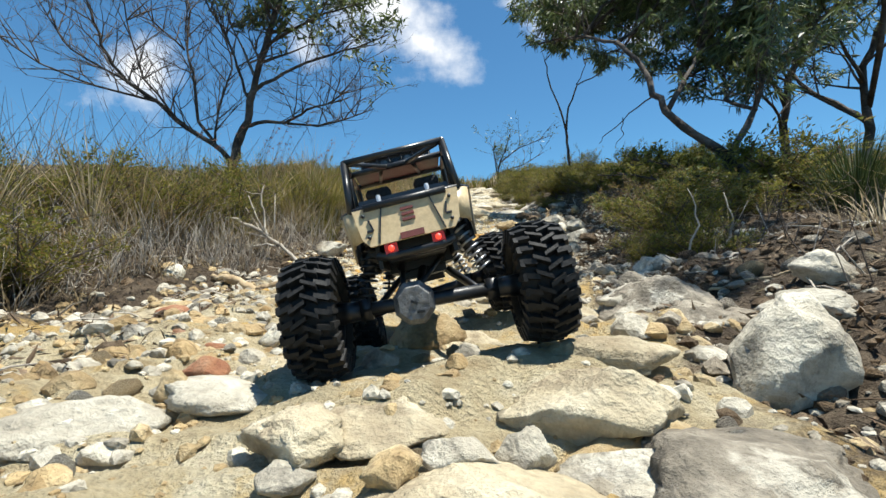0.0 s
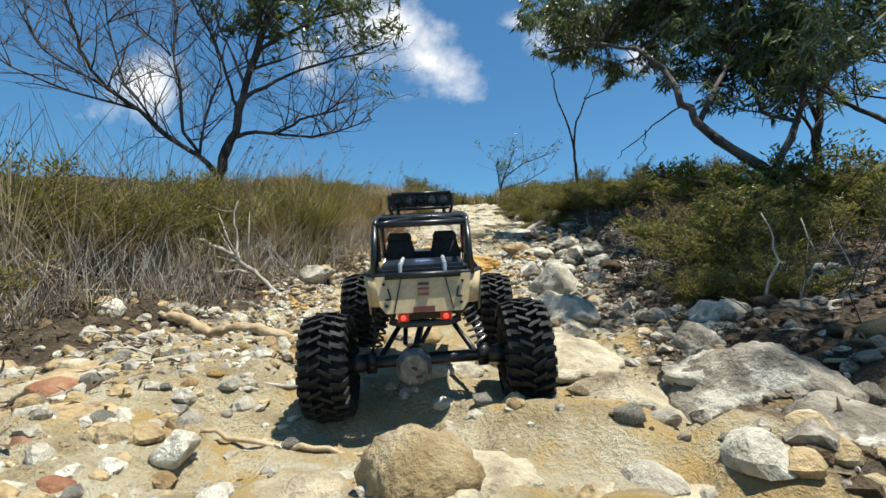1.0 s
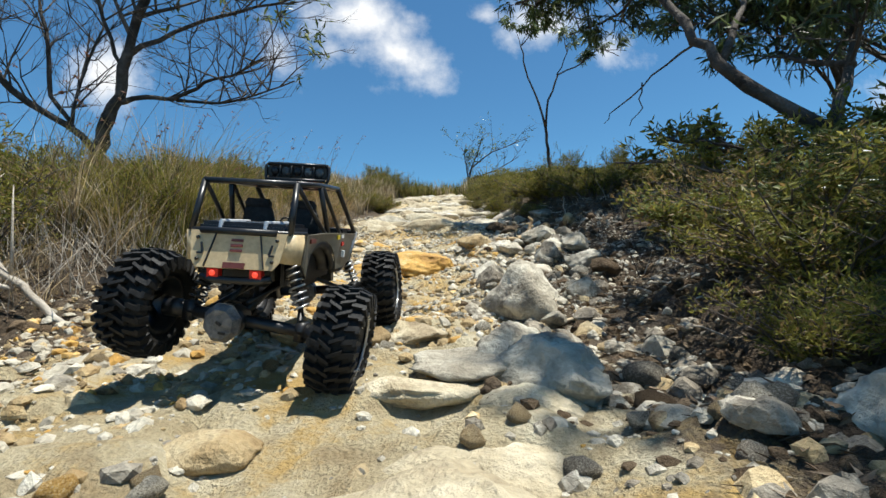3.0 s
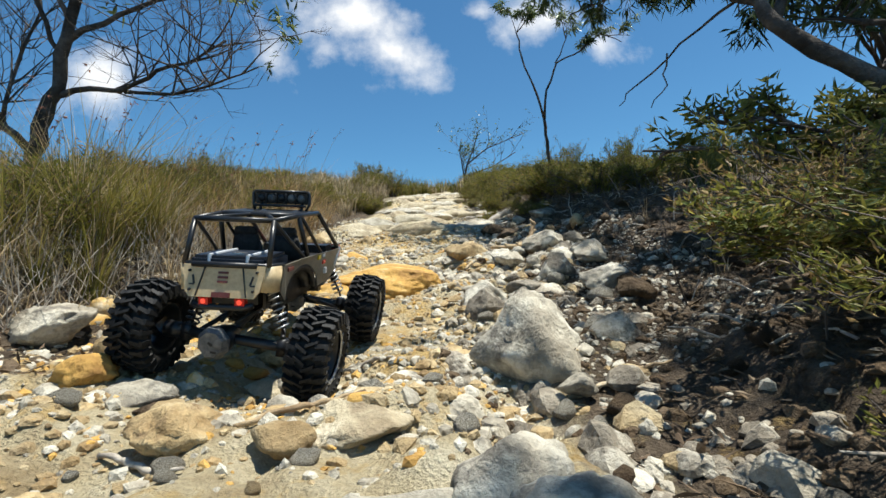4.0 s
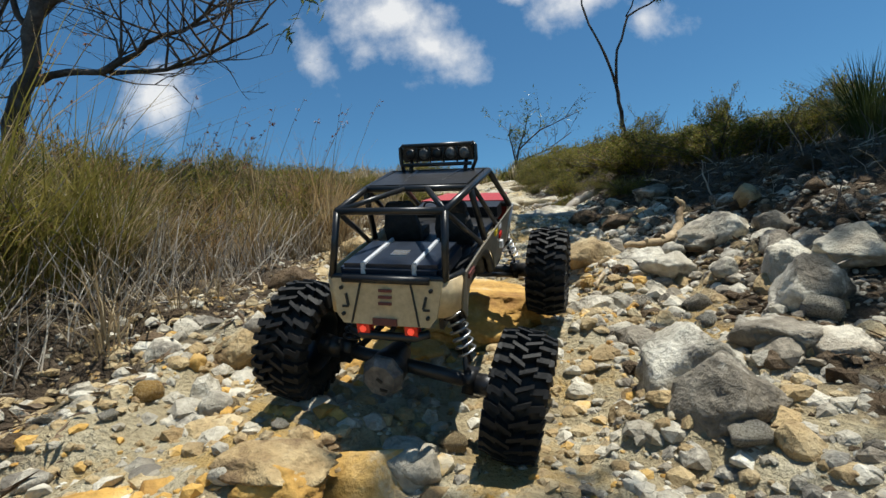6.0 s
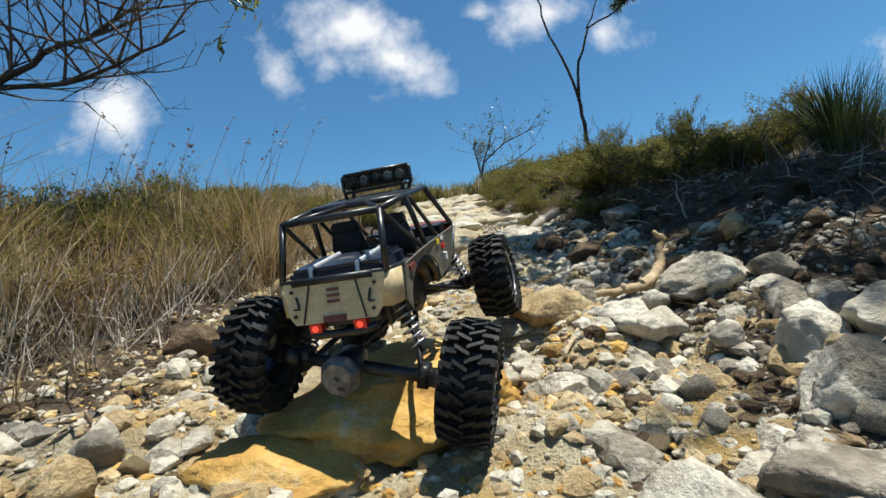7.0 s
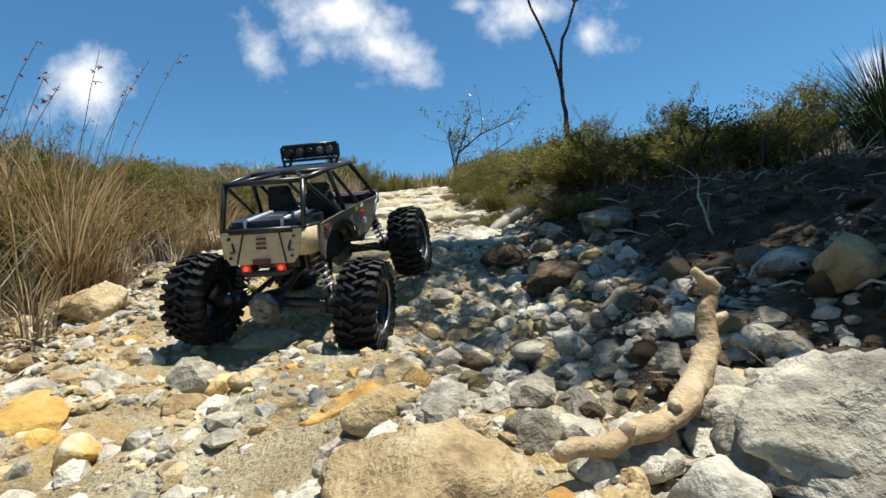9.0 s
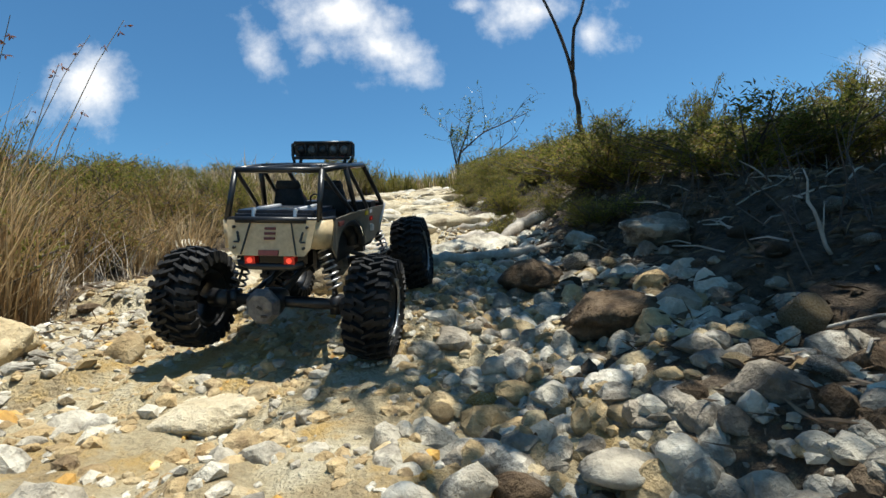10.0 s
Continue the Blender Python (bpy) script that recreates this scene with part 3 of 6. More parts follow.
# tube cage
CR, CM, CF, AP = (0.063, 0.002, 0.258), (0.069, 0.090, 0.263), (0.071, 0.187, 0.265), (0.078, 0.296, 0.190)


def tube_part(name, pts, r=0.0042, mat=black_tube, parent=None, label=""):
    s = Shape()
    s.tube(pts, r, 8)
    return piece(name, s, mat, parent or crawler, label)


for s in (-1, 1):
    f = lambda p: (s * p[0], p[1], p[2])
    tube_part("cage_tube", [(s * 0.066, -0.024, TOP_Z), f(CR)])
    tube_part("cage_tube", [f(CR), f(CM), f(CF)])
    tube_part("cage_tube", [f(CF), f(AP)])
    tube_part("cage_tube", [(s * 0.077, 0.115, 0.190), f(CM)])
    tube_part("cage_tube", [f(CR), (s * 0.069, 0.050, 0.224), (s * 0.077, 0.098, 0.190)], 0.0032)
    tube_part("cage_tube", [(s * 0.071, 0.100, 0.260), (s * 0.077, 0.190, 0.189)], 0.0032)
    tube_part("cage_tube", [(s * 0.022, 0.090, 0.264), (s * 0.032, 0.186, 0.266)], 0.0032)
    tube_part("windscreen_bracket", [(s * 0.080, 0.300, 0.190), (s * 0.074, 0.268, 0.138)], 0.0045, steel)
for p in (CR, CM, CF, AP):
    tube_part("cage_tube", [(-p[0], p[1], p[2]), (p[0], p[1], p[2])])
tube_part("cage_tube", [(-0.063, 0.004, 0.258), (-0.015, 0.089, 0.263)], 0.0034)
tube_part("cage_tube", [(0.063, 0.004, 0.258), (0.015, 0.089, 0.263)], 0.0034)
tube_part("cage_tube", [(-0.079, 0.0, TOP_Z + 0.001), (-0.066, -0.024, TOP_Z + 0.001), (0.066, -0.024, TOP_Z + 0.001), (0.079, 0.0, TOP_Z + 0.001)], 0.0036)
roof = Shape()
roof.box((-0.064, 0.094, 0.2650), (0.064, 0.184, 0.2675))
piece("roof_panel", roof, black_plastic, crawler, "thin black roof panel", False)

bar = Shape()
bar.box((-0.054, 0.186, 0.2800), (0.054, 0.200, 0.3020))
bm = bmesh.new()
me = bar.mesh("light_bar", black_plastic, False)
bm.from_mesh(me)
bmesh.ops.bevel(bm, geom=bm.edges[:], offset=0.003, segments=2, affect="EDGES")
bm.to_mesh(me)
bm.free()
light_bar = new("light_bar", me)
light_bar.parent = crawler
tagged(light_bar, "black roof light bar with a row of round lamps")
for k in range(5):
    x = (k - 2) * 0.0195
    lamp = Shape()
    lamp.tube([(x, 0.199, 0.2910), (x, 0.207, 0.2910)], [0.0085, 0.0092], 14)
    piece("lamp", lamp, lens_glass, light_bar, "round clear lamp")
    back = Shape()
    back.tube([(x, 0.187, 0.2910), (x, 0.183, 0.2910)], [0.0085, 0.006], 10)
    piece("lamp_back", back, cover_grey if k in (1, 3, 4) else black_plastic, light_bar)
for s in (-1, 1):
    tube_part("bar_bracket", [(s * 0.040, 0.178, 0.264), (s * 0.040, 0.192, 0.2830)], 0.003, black_plastic, light_bar)
    side = Shape()
    side.tube([(s * 0.050, 0.180, 0.268), (s * 0.055, 0.186, 0.2810), (s * 0.055, 0.187, 0.3000), (s * 0.050, 0.190, 0.3040)], 0.0028, 6)
    piece("bar_guard", side, black_tube, light_bar)
guard = Shape()
guard.tube([(-0.050, 0.184, 0.3035), (0.050, 0.184, 0.3035)], 0.0028, 6)
guard.tube([(-0.050, 0.180, 0.2770), (0.050, 0.180, 0.2770)], 0.0028, 6)
for k in range(4):
    guard.tube([((k - 1.5) * 0.0195, 0.183, 0.2770), ((k - 1.5) * 0.0195, 0.183, 0.3030)], 0.0014, 5)
piece("bar_cage", guard, black_tube, light_bar)

# load box with straps, seats, dash, bonnet
tray = Shape()
tray.box((-0.066, -0.020, 0.176), (0.066, 0.292, 0.180))
piece("floor_pan", tray, black_plastic, crawler, "", False)
box = Shape()
box.box((-0.060, -0.019, 0.180), (0.060, 0.070, 0.2030))
me = box.mesh("cargo_box", navy, False)
bm = bmesh.new()
bm.from_mesh(me)
bmesh.ops.bevel(bm, geom=bm.edges[:], offset=0.005, segments=2, affect="EDGES")
bm.to_mesh(me)
bm.free()
cargo = new("cargo_box", me)
cargo.parent = crawler
tagged(cargo, "dark blue load box with two silver straps")
for s in (-1, 1):
    st = Shape()
    st.tube([(s * 0.030, -0.0205, 0.182), (s * 0.030, -0.0170, 0.2032), (s * 0.030, 0.0680, 0.2032), (s * 0.030, 0.0715, 0.182)], 0.0030, 6)
    piece("strap", st, silver, cargo, "silver strap", False)
patch = Shape()
patch.box((-0.010, 0.012, 0.2020), (0.010, 0.028, 0.2045))
piece("cap", patch, lens_glass, cargo, "", False)
for s in (-1, 1):
    back = Shape()
    c = Vector((s * 0.036, 0.122, 0.182))
    for w, h0, h1 in ((0.023, 0.0, 0.044), (0.018, 0.044, 0.058)):
        b = len(back.v)
        for z, k in ((h0, 1.0), ((h0 + h1) / 2, 1.06), (h1, 0.82)):
            for x, y in ((-w, -0.006), (w, -0.006), (w, 0.008), (-w, 0.008)):
                back.v.append(c + Vector((x * k, y - z * 0.15, z)))
        for i in (0, 4):
            back.f += [(b + i, b + i + 1, b + i + 5, b + i + 4), (b + i + 1, b + i + 2, b + i + 6, b + i + 5), (b + i + 2, b + i + 3, b + i + 7, b + i + 6), (b + i + 3, b + i, b + i + 4, b + i + 7)]
        back.f += [(b + 8, b + 9, b + 10, b + 11), (b + 3, b + 2, b + 1, b)]
    seat = piece("seat", back, seat_cloth, crawler, "black bucket seat")
    cushion = Shape()
    cushion.box((c.x - 0.020, 0.126, 0.181), (c.x + 0.020, 0.170, 0.193))
    piece("cushion", cushion, seat_cloth, seat, "", False)
dash = Shape()
dash.box((-0.066, 0.255, 0.180), (0.066, 0.292, 0.196))
piece("dashboard", dash, black_plastic, crawler, "", False)
wheel_ring = Shape()
wheel_ring.tube([(-0.034 + 0.012 * math.cos(a), 0.236 - 0.004 * math.sin(a), 0.200 + 0.011 * math.sin(a)) for a in np.linspace(0, 2 * math.pi, 16)], 0.0016, 6)
piece("steering_wheel", wheel_ring, black_plastic, crawler)
bonnet = Shape()
b = [(-0.074, 0.298, 0.196), (0.074, 0.298, 0.196), (0.056, 0.395, 0.186), (-0.056, 0.395, 0.186), (-0.072, 0.298, 0.164), (0.072, 0.298, 0.164), (0.054, 0.398, 0.158), (-0.054, 0.398, 0.158)]
bonnet.v += [Vector(p) for p in b]
bonnet.f += [(0, 1, 2, 3), (7, 6, 5, 4), (4, 5, 1, 0), (5, 6, 2, 1), (6, 7, 3, 2), (7, 4, 0, 3)]
piece("bonnet", bonnet, red_paint, crawler, "red painted bonnet", False)
grille = Shape()
grille.box((-0.050, 0.396, 0.158), (0.050, 0.403, 0.184))
piece("grille", grille, black_plastic, crawler, "", False)

# black blocks added to fill the shaded underside of the tub, with inner walls
belly = Shape()
belly.box((-0.046, -0.018, 0.150), (0.046, 0.290, 0.176))
belly.box((-0.036, 0.004, 0.124), (0.036, 0.100, 0.150))
belly.box((-0.046, 0.100, 0.112), (0.046, 0.235, 0.150))
piece("belly_tray", belly, black_plastic, crawler, "black filler blocks closing the shaded underside of the tub", False)
for s in (-1, 1):
    well = Shape()
    well.box((s * 0.0475 - 0.0025, 0.002, 0.118), (s * 0.0475 + 0.0025, 0.180, 0.182))
    piece("wheel_well", well, black_plastic, crawler, "black wheel well wall", False)
    sill = Shape()
    sill.tube([(s * 0.070, 0.166, 0.127), (s * 0.071, 0.215, 0.125), (s * 0.068, 0.262, 0.131), (s * 0.052, 0.330, 0.146)], 0.0048, 8)
    piece("rock_slider", sill, black_tube, crawler, "black rock slider tube")

# chassis rails, gearbox, skid
for s in (-1, 1):
    rail = Shape()
    rail.tube([(s * 0.030, -0.035, 0.140), (s * 0.030, 0.060, 0.150), (s * 0.030, 0.110, 0.112), (s * 0.030, 0.230, 0.112), (s * 0.030, 0.290, 0.150), (s * 0.030, 0.360, 0.145)], 0.0055, 8)
    piece("chassis_rail", rail, black_tube, crawler)
skid = Shape()
skid.box((-0.034, 0.105, 0.100), (0.034, 0.235, 0.110))
skid.box((-0.020, 0.120, 0.110), (0.022, 0.215, 0.160))
piece("gearbox", skid, black_plastic, crawler, "black gearbox and skid plate", False)
rear_bumper = Shape()
rear_bumper.tube([(-0.046, -0.034, 0.132), (-0.030, -0.038, 0.128), (0.030, -0.038, 0.128), (0.046, -0.034, 0.132)], 0.005, 8)
piece("rear_bumper", rear_bumper, black_tube, crawler)


def shock(top, foot):
    """A damper with its coil spring, from the chassis down to the axle."""
    a, b = Vector(top), Vector(foot)
    body = Shape()
    body.tube([a, a.lerp(b, 0.6)], 0.0080, 10)
    body.tube([a.lerp(b, 0.55), b], 0.0022, 8)
    damper = piece("shock_absorber", body, black_plastic, crawler, "coil-over shock absorber")
    coil = Shape()
    d = (b - a).normalized()
    u = d.orthogonal().normalized()
    w = d.cross(u)
    turns, n = 8, 72
    coil.tube([a.lerp(b, 0.08 + 0.8 * k / n) + (u * math.cos(2 * math.pi * turns * k / n) + w * math.sin(2 * math.pi * turns * k / n)) * 0.0108 for k in range(n + 1)], 0.0017, 5)
    piece("coil_spring", coil, steel if foot[0] > 0 else black_tube, damper, "wound steel spring")


for y, lean in ((0.0, 0.018), (WHEELBASE, -0.018)):
    for s in (-1, 1):
        shock((s * 0.050, y + lean, 0.165), (s * 0.078, y + 0.004, 0.078))


def axle_shapes():
    housing = Shape()
    housing.tube([(-0.108, 0, 0), (-0.030, 0, 0), (0.0, 0, 0), (0.108, 0, 0)], 0.0085, 10)
    for s in (-1, 1):
        housing.tube([(s * 0.085, 0, 0), (s * 0.112, 0, 0)], [0.012, 0.014], 10)
        housing.box((s * 0.078 - 0.007, -0.008, -0.013), (s * 0.078 + 0.007, 0.012, 0.013))
    pot = Shape()
    pot.tube([(-0.018, 0.040, 0), (-0.018, 0.020, 0), (-0.018, -0.012, 0), (-0.018, -0.028, 0)], [0.008, 0.016, 0.023, 0.023], 14)
    cover = Shape()
    n = 8
    for r, y in ((0.0255, -0.028), (0.0255, -0.033), (0.019, -0.042)):
        for k in range(n):
            a = 2 * math.pi * (k + 0.5) / n
            cover.v.append(Vector((-0.018 + r * math.cos(a), y, r * 1.05 * math.sin(a))))
    for i in range(2):
        for k in range(n):
            cover.f.append((i * n + k, (i + 1) * n + k, (i + 1) * n + (k + 1) % n, i * n + (k + 1) % n))
    cover.f.append(tuple(2 * n + k for k in range(n)))
    for k in range(n):
        a = 2 * math.pi * (k + 0.5) / n
        c = Vector((-0.018 + 0.0222 * math.cos(a), -0.033, 0.0233 * math.sin(a)))
        cover.tube([c, c - Vector((0, 0.003, 0))], 0.0019, 6)
    mark = Shape()
    mark.box((-0.020, -0.0435, -0.009), (-0.012, -0.0415, -0.006), Matrix.Rotation(0.5, 4, "Y"))
    mark.box((-0.016, -0.0435, -0.012), (-0.007, -0.0415, -0.009))
    return housing, pot, cover, mark


axles = []
h, pt, cv, mk = axle_shapes()
for along in (0, 1):
    ax = piece("axle", h, black_plastic, crawler, "black solid axle with links")
    piece("differential", pt, black_plastic, ax)
    o = piece("diff_cover", cv, cover_grey, ax, "scraped grey ribbed cover", False)
    piece("cover_marking", mk, black_plastic, ax, "", False)
    way = 1 if along == 0 else -1
    for s in (-1, 1):
        tube_part("lower_link", [(s * 0.074, way * 0.008, -0.008), (s * 0.034, way * 0.115, 0.036)], 0.0042, black_plastic, ax)
        tube_part("upper_link", [(-0.018 + s * 0.012, way * 0.010, 0.022), (s * 0.030, way * 0.105, 0.060)], 0.0034, black_plastic, ax)
    tube_part("drive_shaft", [(-0.018, way * 0.038, 0.002), (0.0, way * 0.115, 0.050)], 0.0055, black_plastic, ax)
    axles.append((ax, along))
servo = Shape()
servo.box((-0.005, WHEELBASE - 0.020, 0.090), (0.035, WHEELBASE - 0.002, 0.112))
piece("steering_servo", servo, black_plastic, crawler, "", False)


# ---- rocks ----
TONES = {
    "white": (stone_white, "pale weathered sandstone {} with grey stains"),
    "tan": (stone_tan, "tan sandstone {} half sunk in the track"),
    "cream": (stone_cream, "worn cream bedrock {} in the track"),
    "orange": (stone_orange, "worn ochre sandstone {} in the track"),
    "grey": (stone_grey, "grey lichened {} with white patches"),
    "dark": (stone_dark, "dark brown weathered {}"),
    "red": (stone_red, "rusty red ironstone {}"),
}


def stone_mesh(name, mat, rng, subdivisions, rough=1.0):
    """A broken, worn stone about one unit in radius: a ball cut by planes, then roughened."""
    bm = bmesh.new()
    bmesh.ops.create_icosphere(bm, subdivisions=subdivisions, radius=1.0)
    planes = [(Vector((rng.gauss(0, 1), rng.gauss(0, 1), rng.gauss(0, 0.8))).normalized(), rng.uniform(0.52, 0.86)) for _ in range(14)]
    off = Vector((rng.uniform(-50, 50), rng.uniform(-50, 50), rng.uniform(-50, 50)))
    for v in bm.verts:
        p = v.co.copy()
        for n, c in planes:
            d = p.dot(n)
            if d > c:
                p -= n * (d - c) * 0.9
        q = p * 1.6 + off
        crease = max(0.0, 0.16 - abs(noise.noise(q * 1.3 + Vector((9, 4, 2))))) / 0.16
        p *= 1 + rough * (0.15 * noise.noise(q) + 0.09 * noise.noise(q * 2.7) + 0.07 * noise.noise(q * 6.5) - 0.07 * crease)
        if subdivisions > 3:
            p += p.normalized() * 0.03 * rough * noise.noise(q * 15)
        v.co = Vector((p.x * (1 - 0.28 * max(p.z, 0)), p.y * (1 - 0.34 * max(p.z, 0)), p.z))
    lo = [min(v.co[i] for v in bm.verts) for i in range(3)]
    hi = [max(v.co[i] for v in bm.verts) for i in range(3)]
    for v in bm.verts:
        v.co = Vector([2 * (v.co[i] - lo[i]) / (hi[i] - lo[i]) - 1 for i in range(3)])
    me = bpy.data.meshes.new(name)
    bm.to_mesh(me)
    bm.free()
    me.materials.append(mat)
    me.polygons.foreach_set("use_smooth", [True] * len(me.polygons))
    return me


rock_count = 0


def rock(tone, x, y, width, height, turn=None):
    """A rock that shows width and height above the ground; its foot is sunk."""
    global rock_count
    rock_count += 1
    rng = random.Random(100 + rock_count)
    mat, label = TONES[tone]
    kind_name = "boulder" if width > 0.11 else "rock"
    depth = width * rng.uniform(0.75, 1.0)
    base = float(ground_z(x, y, False))
    top = base + height * (0.66 if y < 1.9 and height < 0.1 else 0.82)
    for fx, fy, fz in FEET:
        if math.hypot(fx - x, fy - y) < 0.55 * width + 0.02:
            top = min(top, fz + 0.004)
    half = max(height * 0.62, 0.012)
    me = stone_mesh(kind_name, mat, rng, 4 if width > 0.07 else 3)
    a = rng.uniform(-0.5, 0.5)
    me.transform(Matrix.Rotation(rng.uniform(-0.14, 0.14), 4, "X") @ Matrix.Rotation(rng.uniform(-0.14, 0.14), 4, "Y") @ Matrix.Diagonal((width * 0.54, depth * 0.54, half, 1)) @ Matrix.Rotation(a, 4, "Z"))
    ob = new(kind_name, me)
    ob.location = (x, y, top - half)
    return tagged(ob, label.format(kind_name), "rock", "rocks on the track")


rock("white", 0.40, 0.59, 0.118, 0.121)
rock("cream", 0.15, 0.51, 0.158, 0.063)
rock("grey", 0.24, 0.41, 0.165, 0.056)
rock("cream", -0.11, 0.45, 0.087, 0.038)
rock("white", 0.59, 0.83, 0.134, 0.069)
rock("white", 0.62, 1.42, 0.127, 0.067)
rock("white", 0.71, 0.93, 0.111, 0.060)
rock("white", 0.03, 0.41, 0.054, 0.025)
rock("white", 0.08, 0.43, 0.048, 0.033)
rock("tan", -0.02, 0.39, 0.043, 0.023)
rock("white", -0.10, 0.41, 0.041, 0.015)
rock("tan", -0.27, 0.41, 0.037, 0.032)
rock("white", -0.28, 0.47, 0.034, 0.021)
rock("tan", -0.29, 0.60, 0.044, 0.038)
rock("red", -0.28, 0.66, 0.056, 0.036)
rock("white", 0.39, 1.09, 0.107, 0.061)
rock("grey", 0.46, 0.89, 0.145, 0.074)
rock("tan", -0.01, 0.80, 0.111, 0.060)
rock("white", -0.07, 0.69, 0.048, 0.030)
rock("white", 0.01, 1.14, 0.116, 0.040)
rock("cream", -0.01, 1.41, 0.149, 0.051)
rock("cream", 0.19, 1.36, 0.150, 0.070)
rock("cream", 0.15, 1.14, 0.158, 0.076)
rock("grey", 0.49, 1.32, 0.099, 0.058)
rock("white", 0.92, 1.68, 0.096, 0.041)
rock("tan", -0.01, 1.30, 0.148, 0.050)
rock("tan", -0.15, 1.51, 0.083, 0.039)
rock("tan", -0.28, 1.40, 0.093, 0.058)
rock("white", 0.62, 1.38, 0.105, 0.072)
rock("white", 0.425, 2.18, 0.190, 0.150)
rock("grey", 0.58, 2.20, 0.084, 0.062)
rock("white", 0.72, 2.60, 0.123, 0.070)
rock("white", 0.41, 2.64, 0.117, 0.082)
rock("grey", 0.54, 2.65, 0.130, 0.046)
rock("dark", 0.71, 2.41, 0.080, 0.055)
rock("orange", 0.17, 2.02, 0.046, 0.021)
rock("white", 0.11, 2.05, 0.035, 0.023)
rock("white", 0.06, 2.05, 0.043, 0.027)
rock("tan", -0.30, 2.33, 0.078, 0.054)
rock("orange", -0.52, 2.59, 0.051, 0.039)
rock("white", 0.46, 2.05, 0.051, 0.027)
rock("tan", -0.11, 2.08, 0.055, 0.025)
rock("orange", -0.25, 2.13, 0.083, 0.056)
rock("white", -0.55, 2.50, 0.161, 0.084)
rock("tan", -0.05, 1.97, 0.098, 0.050)
rock("white", 0.32, 1.80, 0.125, 0.080)
rock("tan", 0.09, 1.94, 0.069, 0.032)
rock("grey", 0.40, 2.52, 0.105, 0.080)
rock("grey", 0.63, 2.73, 0.103, 0.094)
rock("grey", 0.57, 2.61, 0.079, 0.045)
rock("tan", 0.42, 3.14, 0.150, 0.085)
rock("white", 0.08, 2.56, 0.067, 0.036)
rock("white", -0.18, 2.51, 0.052, 0.034)
rock("tan", -0.04, 2.49, 0.108, 0.037)
rock("white", -0.22, 2.87, 0.060, 0.063)
rock("tan", -0.22, 2.80, 0.073, 0.054)
rock("white", 0.53, 3.06, 0.094, 0.050)
rock("grey", 0.68, 3.12, 0.124, 0.053)
rock("white", 0.76, 2.81, 0.105, 0.067)
rock("white", 0.68, 2.85, 0.071, 0.069)
rock("white", 0.70, 3.11, 0.150, 0.075)
rock("grey", 0.79, 3.05, 0.068, 0.039)
rock("grey", 0.71, 2.91, 0.064, 0.055)
rock("grey", 0.75, 2.88, 0.072, 0.052)
rock("dark", -0.31, 3.31, 0.117, 0.075)
rock("grey", 0.98, 4.16, 0.164, 0.070)
rock("grey", 0.52, 3.21, 0.046, 0.039)
rock("grey", 0.50, 3.08, 0.050, 0.032)
rock("white", 0.68, 3.22, 0.071, 0.027)
rock("white", 0.61, 3.11, 0.060, 0.034)
rock("white", 0.61, 2.91, 0.042, 0.033)
rock("grey", 0.72, 2.93, 0.061, 0.052)
rock("grey", 0.76, 2.92, 0.041, 0.043)
rock("white", 0.55, 3.02, 0.095, 0.055)
rock("tan", 0.39, 3.27, 0.066, 0.035)
rock("white", 0.31, 3.09, 0.049, 0.031)
rock("white", 0.35, 3.05, 0.045, 0.024)
rock("white", 0.32, 3.04, 0.044, 0.028)
rock("dark", 0.46, 3.19, 0.059, 0.043)
rock("white", 0.68, 3.19, 0.061, 0.022)
rock("white", 0.59, 3.17, 0.045, 0.028)
rock("grey", 0.50, 3.14, 0.048, 0.019)
rock("tan", -0.26, 3.90, 0.131, 0.081)
rock("grey", 0.52, 3.27, 0.057, 0.031)
rock("white", 0.58, 3.47, 0.061, 0.026)
rock("white", 0.40, 3.17, 0.032, 0.017)
rock("white", 0.35, 3.22, 0.027, 0.019)
rock("tan", 0.14, 3.43, 0.047, 0.023)
rock("tan", 0.89, 3.31, 0.054, 0.056)
rock("tan", 0.22, 3.44, 0.056, 0.024)
rock("tan", 0.27, 3.48, 0.082, 0.032)
rock("white", 0.46, 3.48, 0.045, 0.030)
rock("white", 0.39, 3.58, 0.034, 0.033)
rock("grey", 0.47, 3.54, 0.078, 0.026)
rock("tan", 0.62, 3.53, 0.047, 0.031)
rock("white", 0.62, 3.45, 0.038, 0.029)
rock("dark", 0.50, 3.48, 0.049, 0.023)
rock("white", 0.28, 3.55, 0.041, 0.026)
rock("white", 0.24, 3.55, 0.036, 0.022)
rock("dark", 0.72, 3.80, 0.159, 0.064)
rock("dark", 0.68, 4.13, 0.146, 0.062)
rock("tan", -0.01, 3.85, 0.051, 0.051)
rock("white", 0.89, 4.42, 0.094, 0.040)
rock("grey", 0.66, 3.48, 0.041, 0.027)
rock("white", 0.52, 3.72, 0.029, 0.022)
rock("white", 0.41, 3.47, 0.039, 0.015)
rock("tan", -0.63, 5.02, 0.174, 0.092)
rock("white", -0.49, 5.14, 0.162, 0.118)

rock("orange", 0.02, 3.36, 0.060, 0.034)
rock("orange", 0.10, 3.31, 0.042, 0.030)
rock("orange", -0.555, 2.66, 0.055, 0.050)
rock("tan", -0.36, 2.40, 0.085, 0.058)
rock("dark", -0.115, 2.08, 0.075, 0.022)
rock("orange", -0.105, 2.17, 0.030, 0.022)
rock("orange", -0.05, 2.28, 0.045, 0.020)
rock("orange", -0.09, 2.29, 0.034, 0.020)
rock("tan", -0.075, 2.14, 0.040, 0.018)
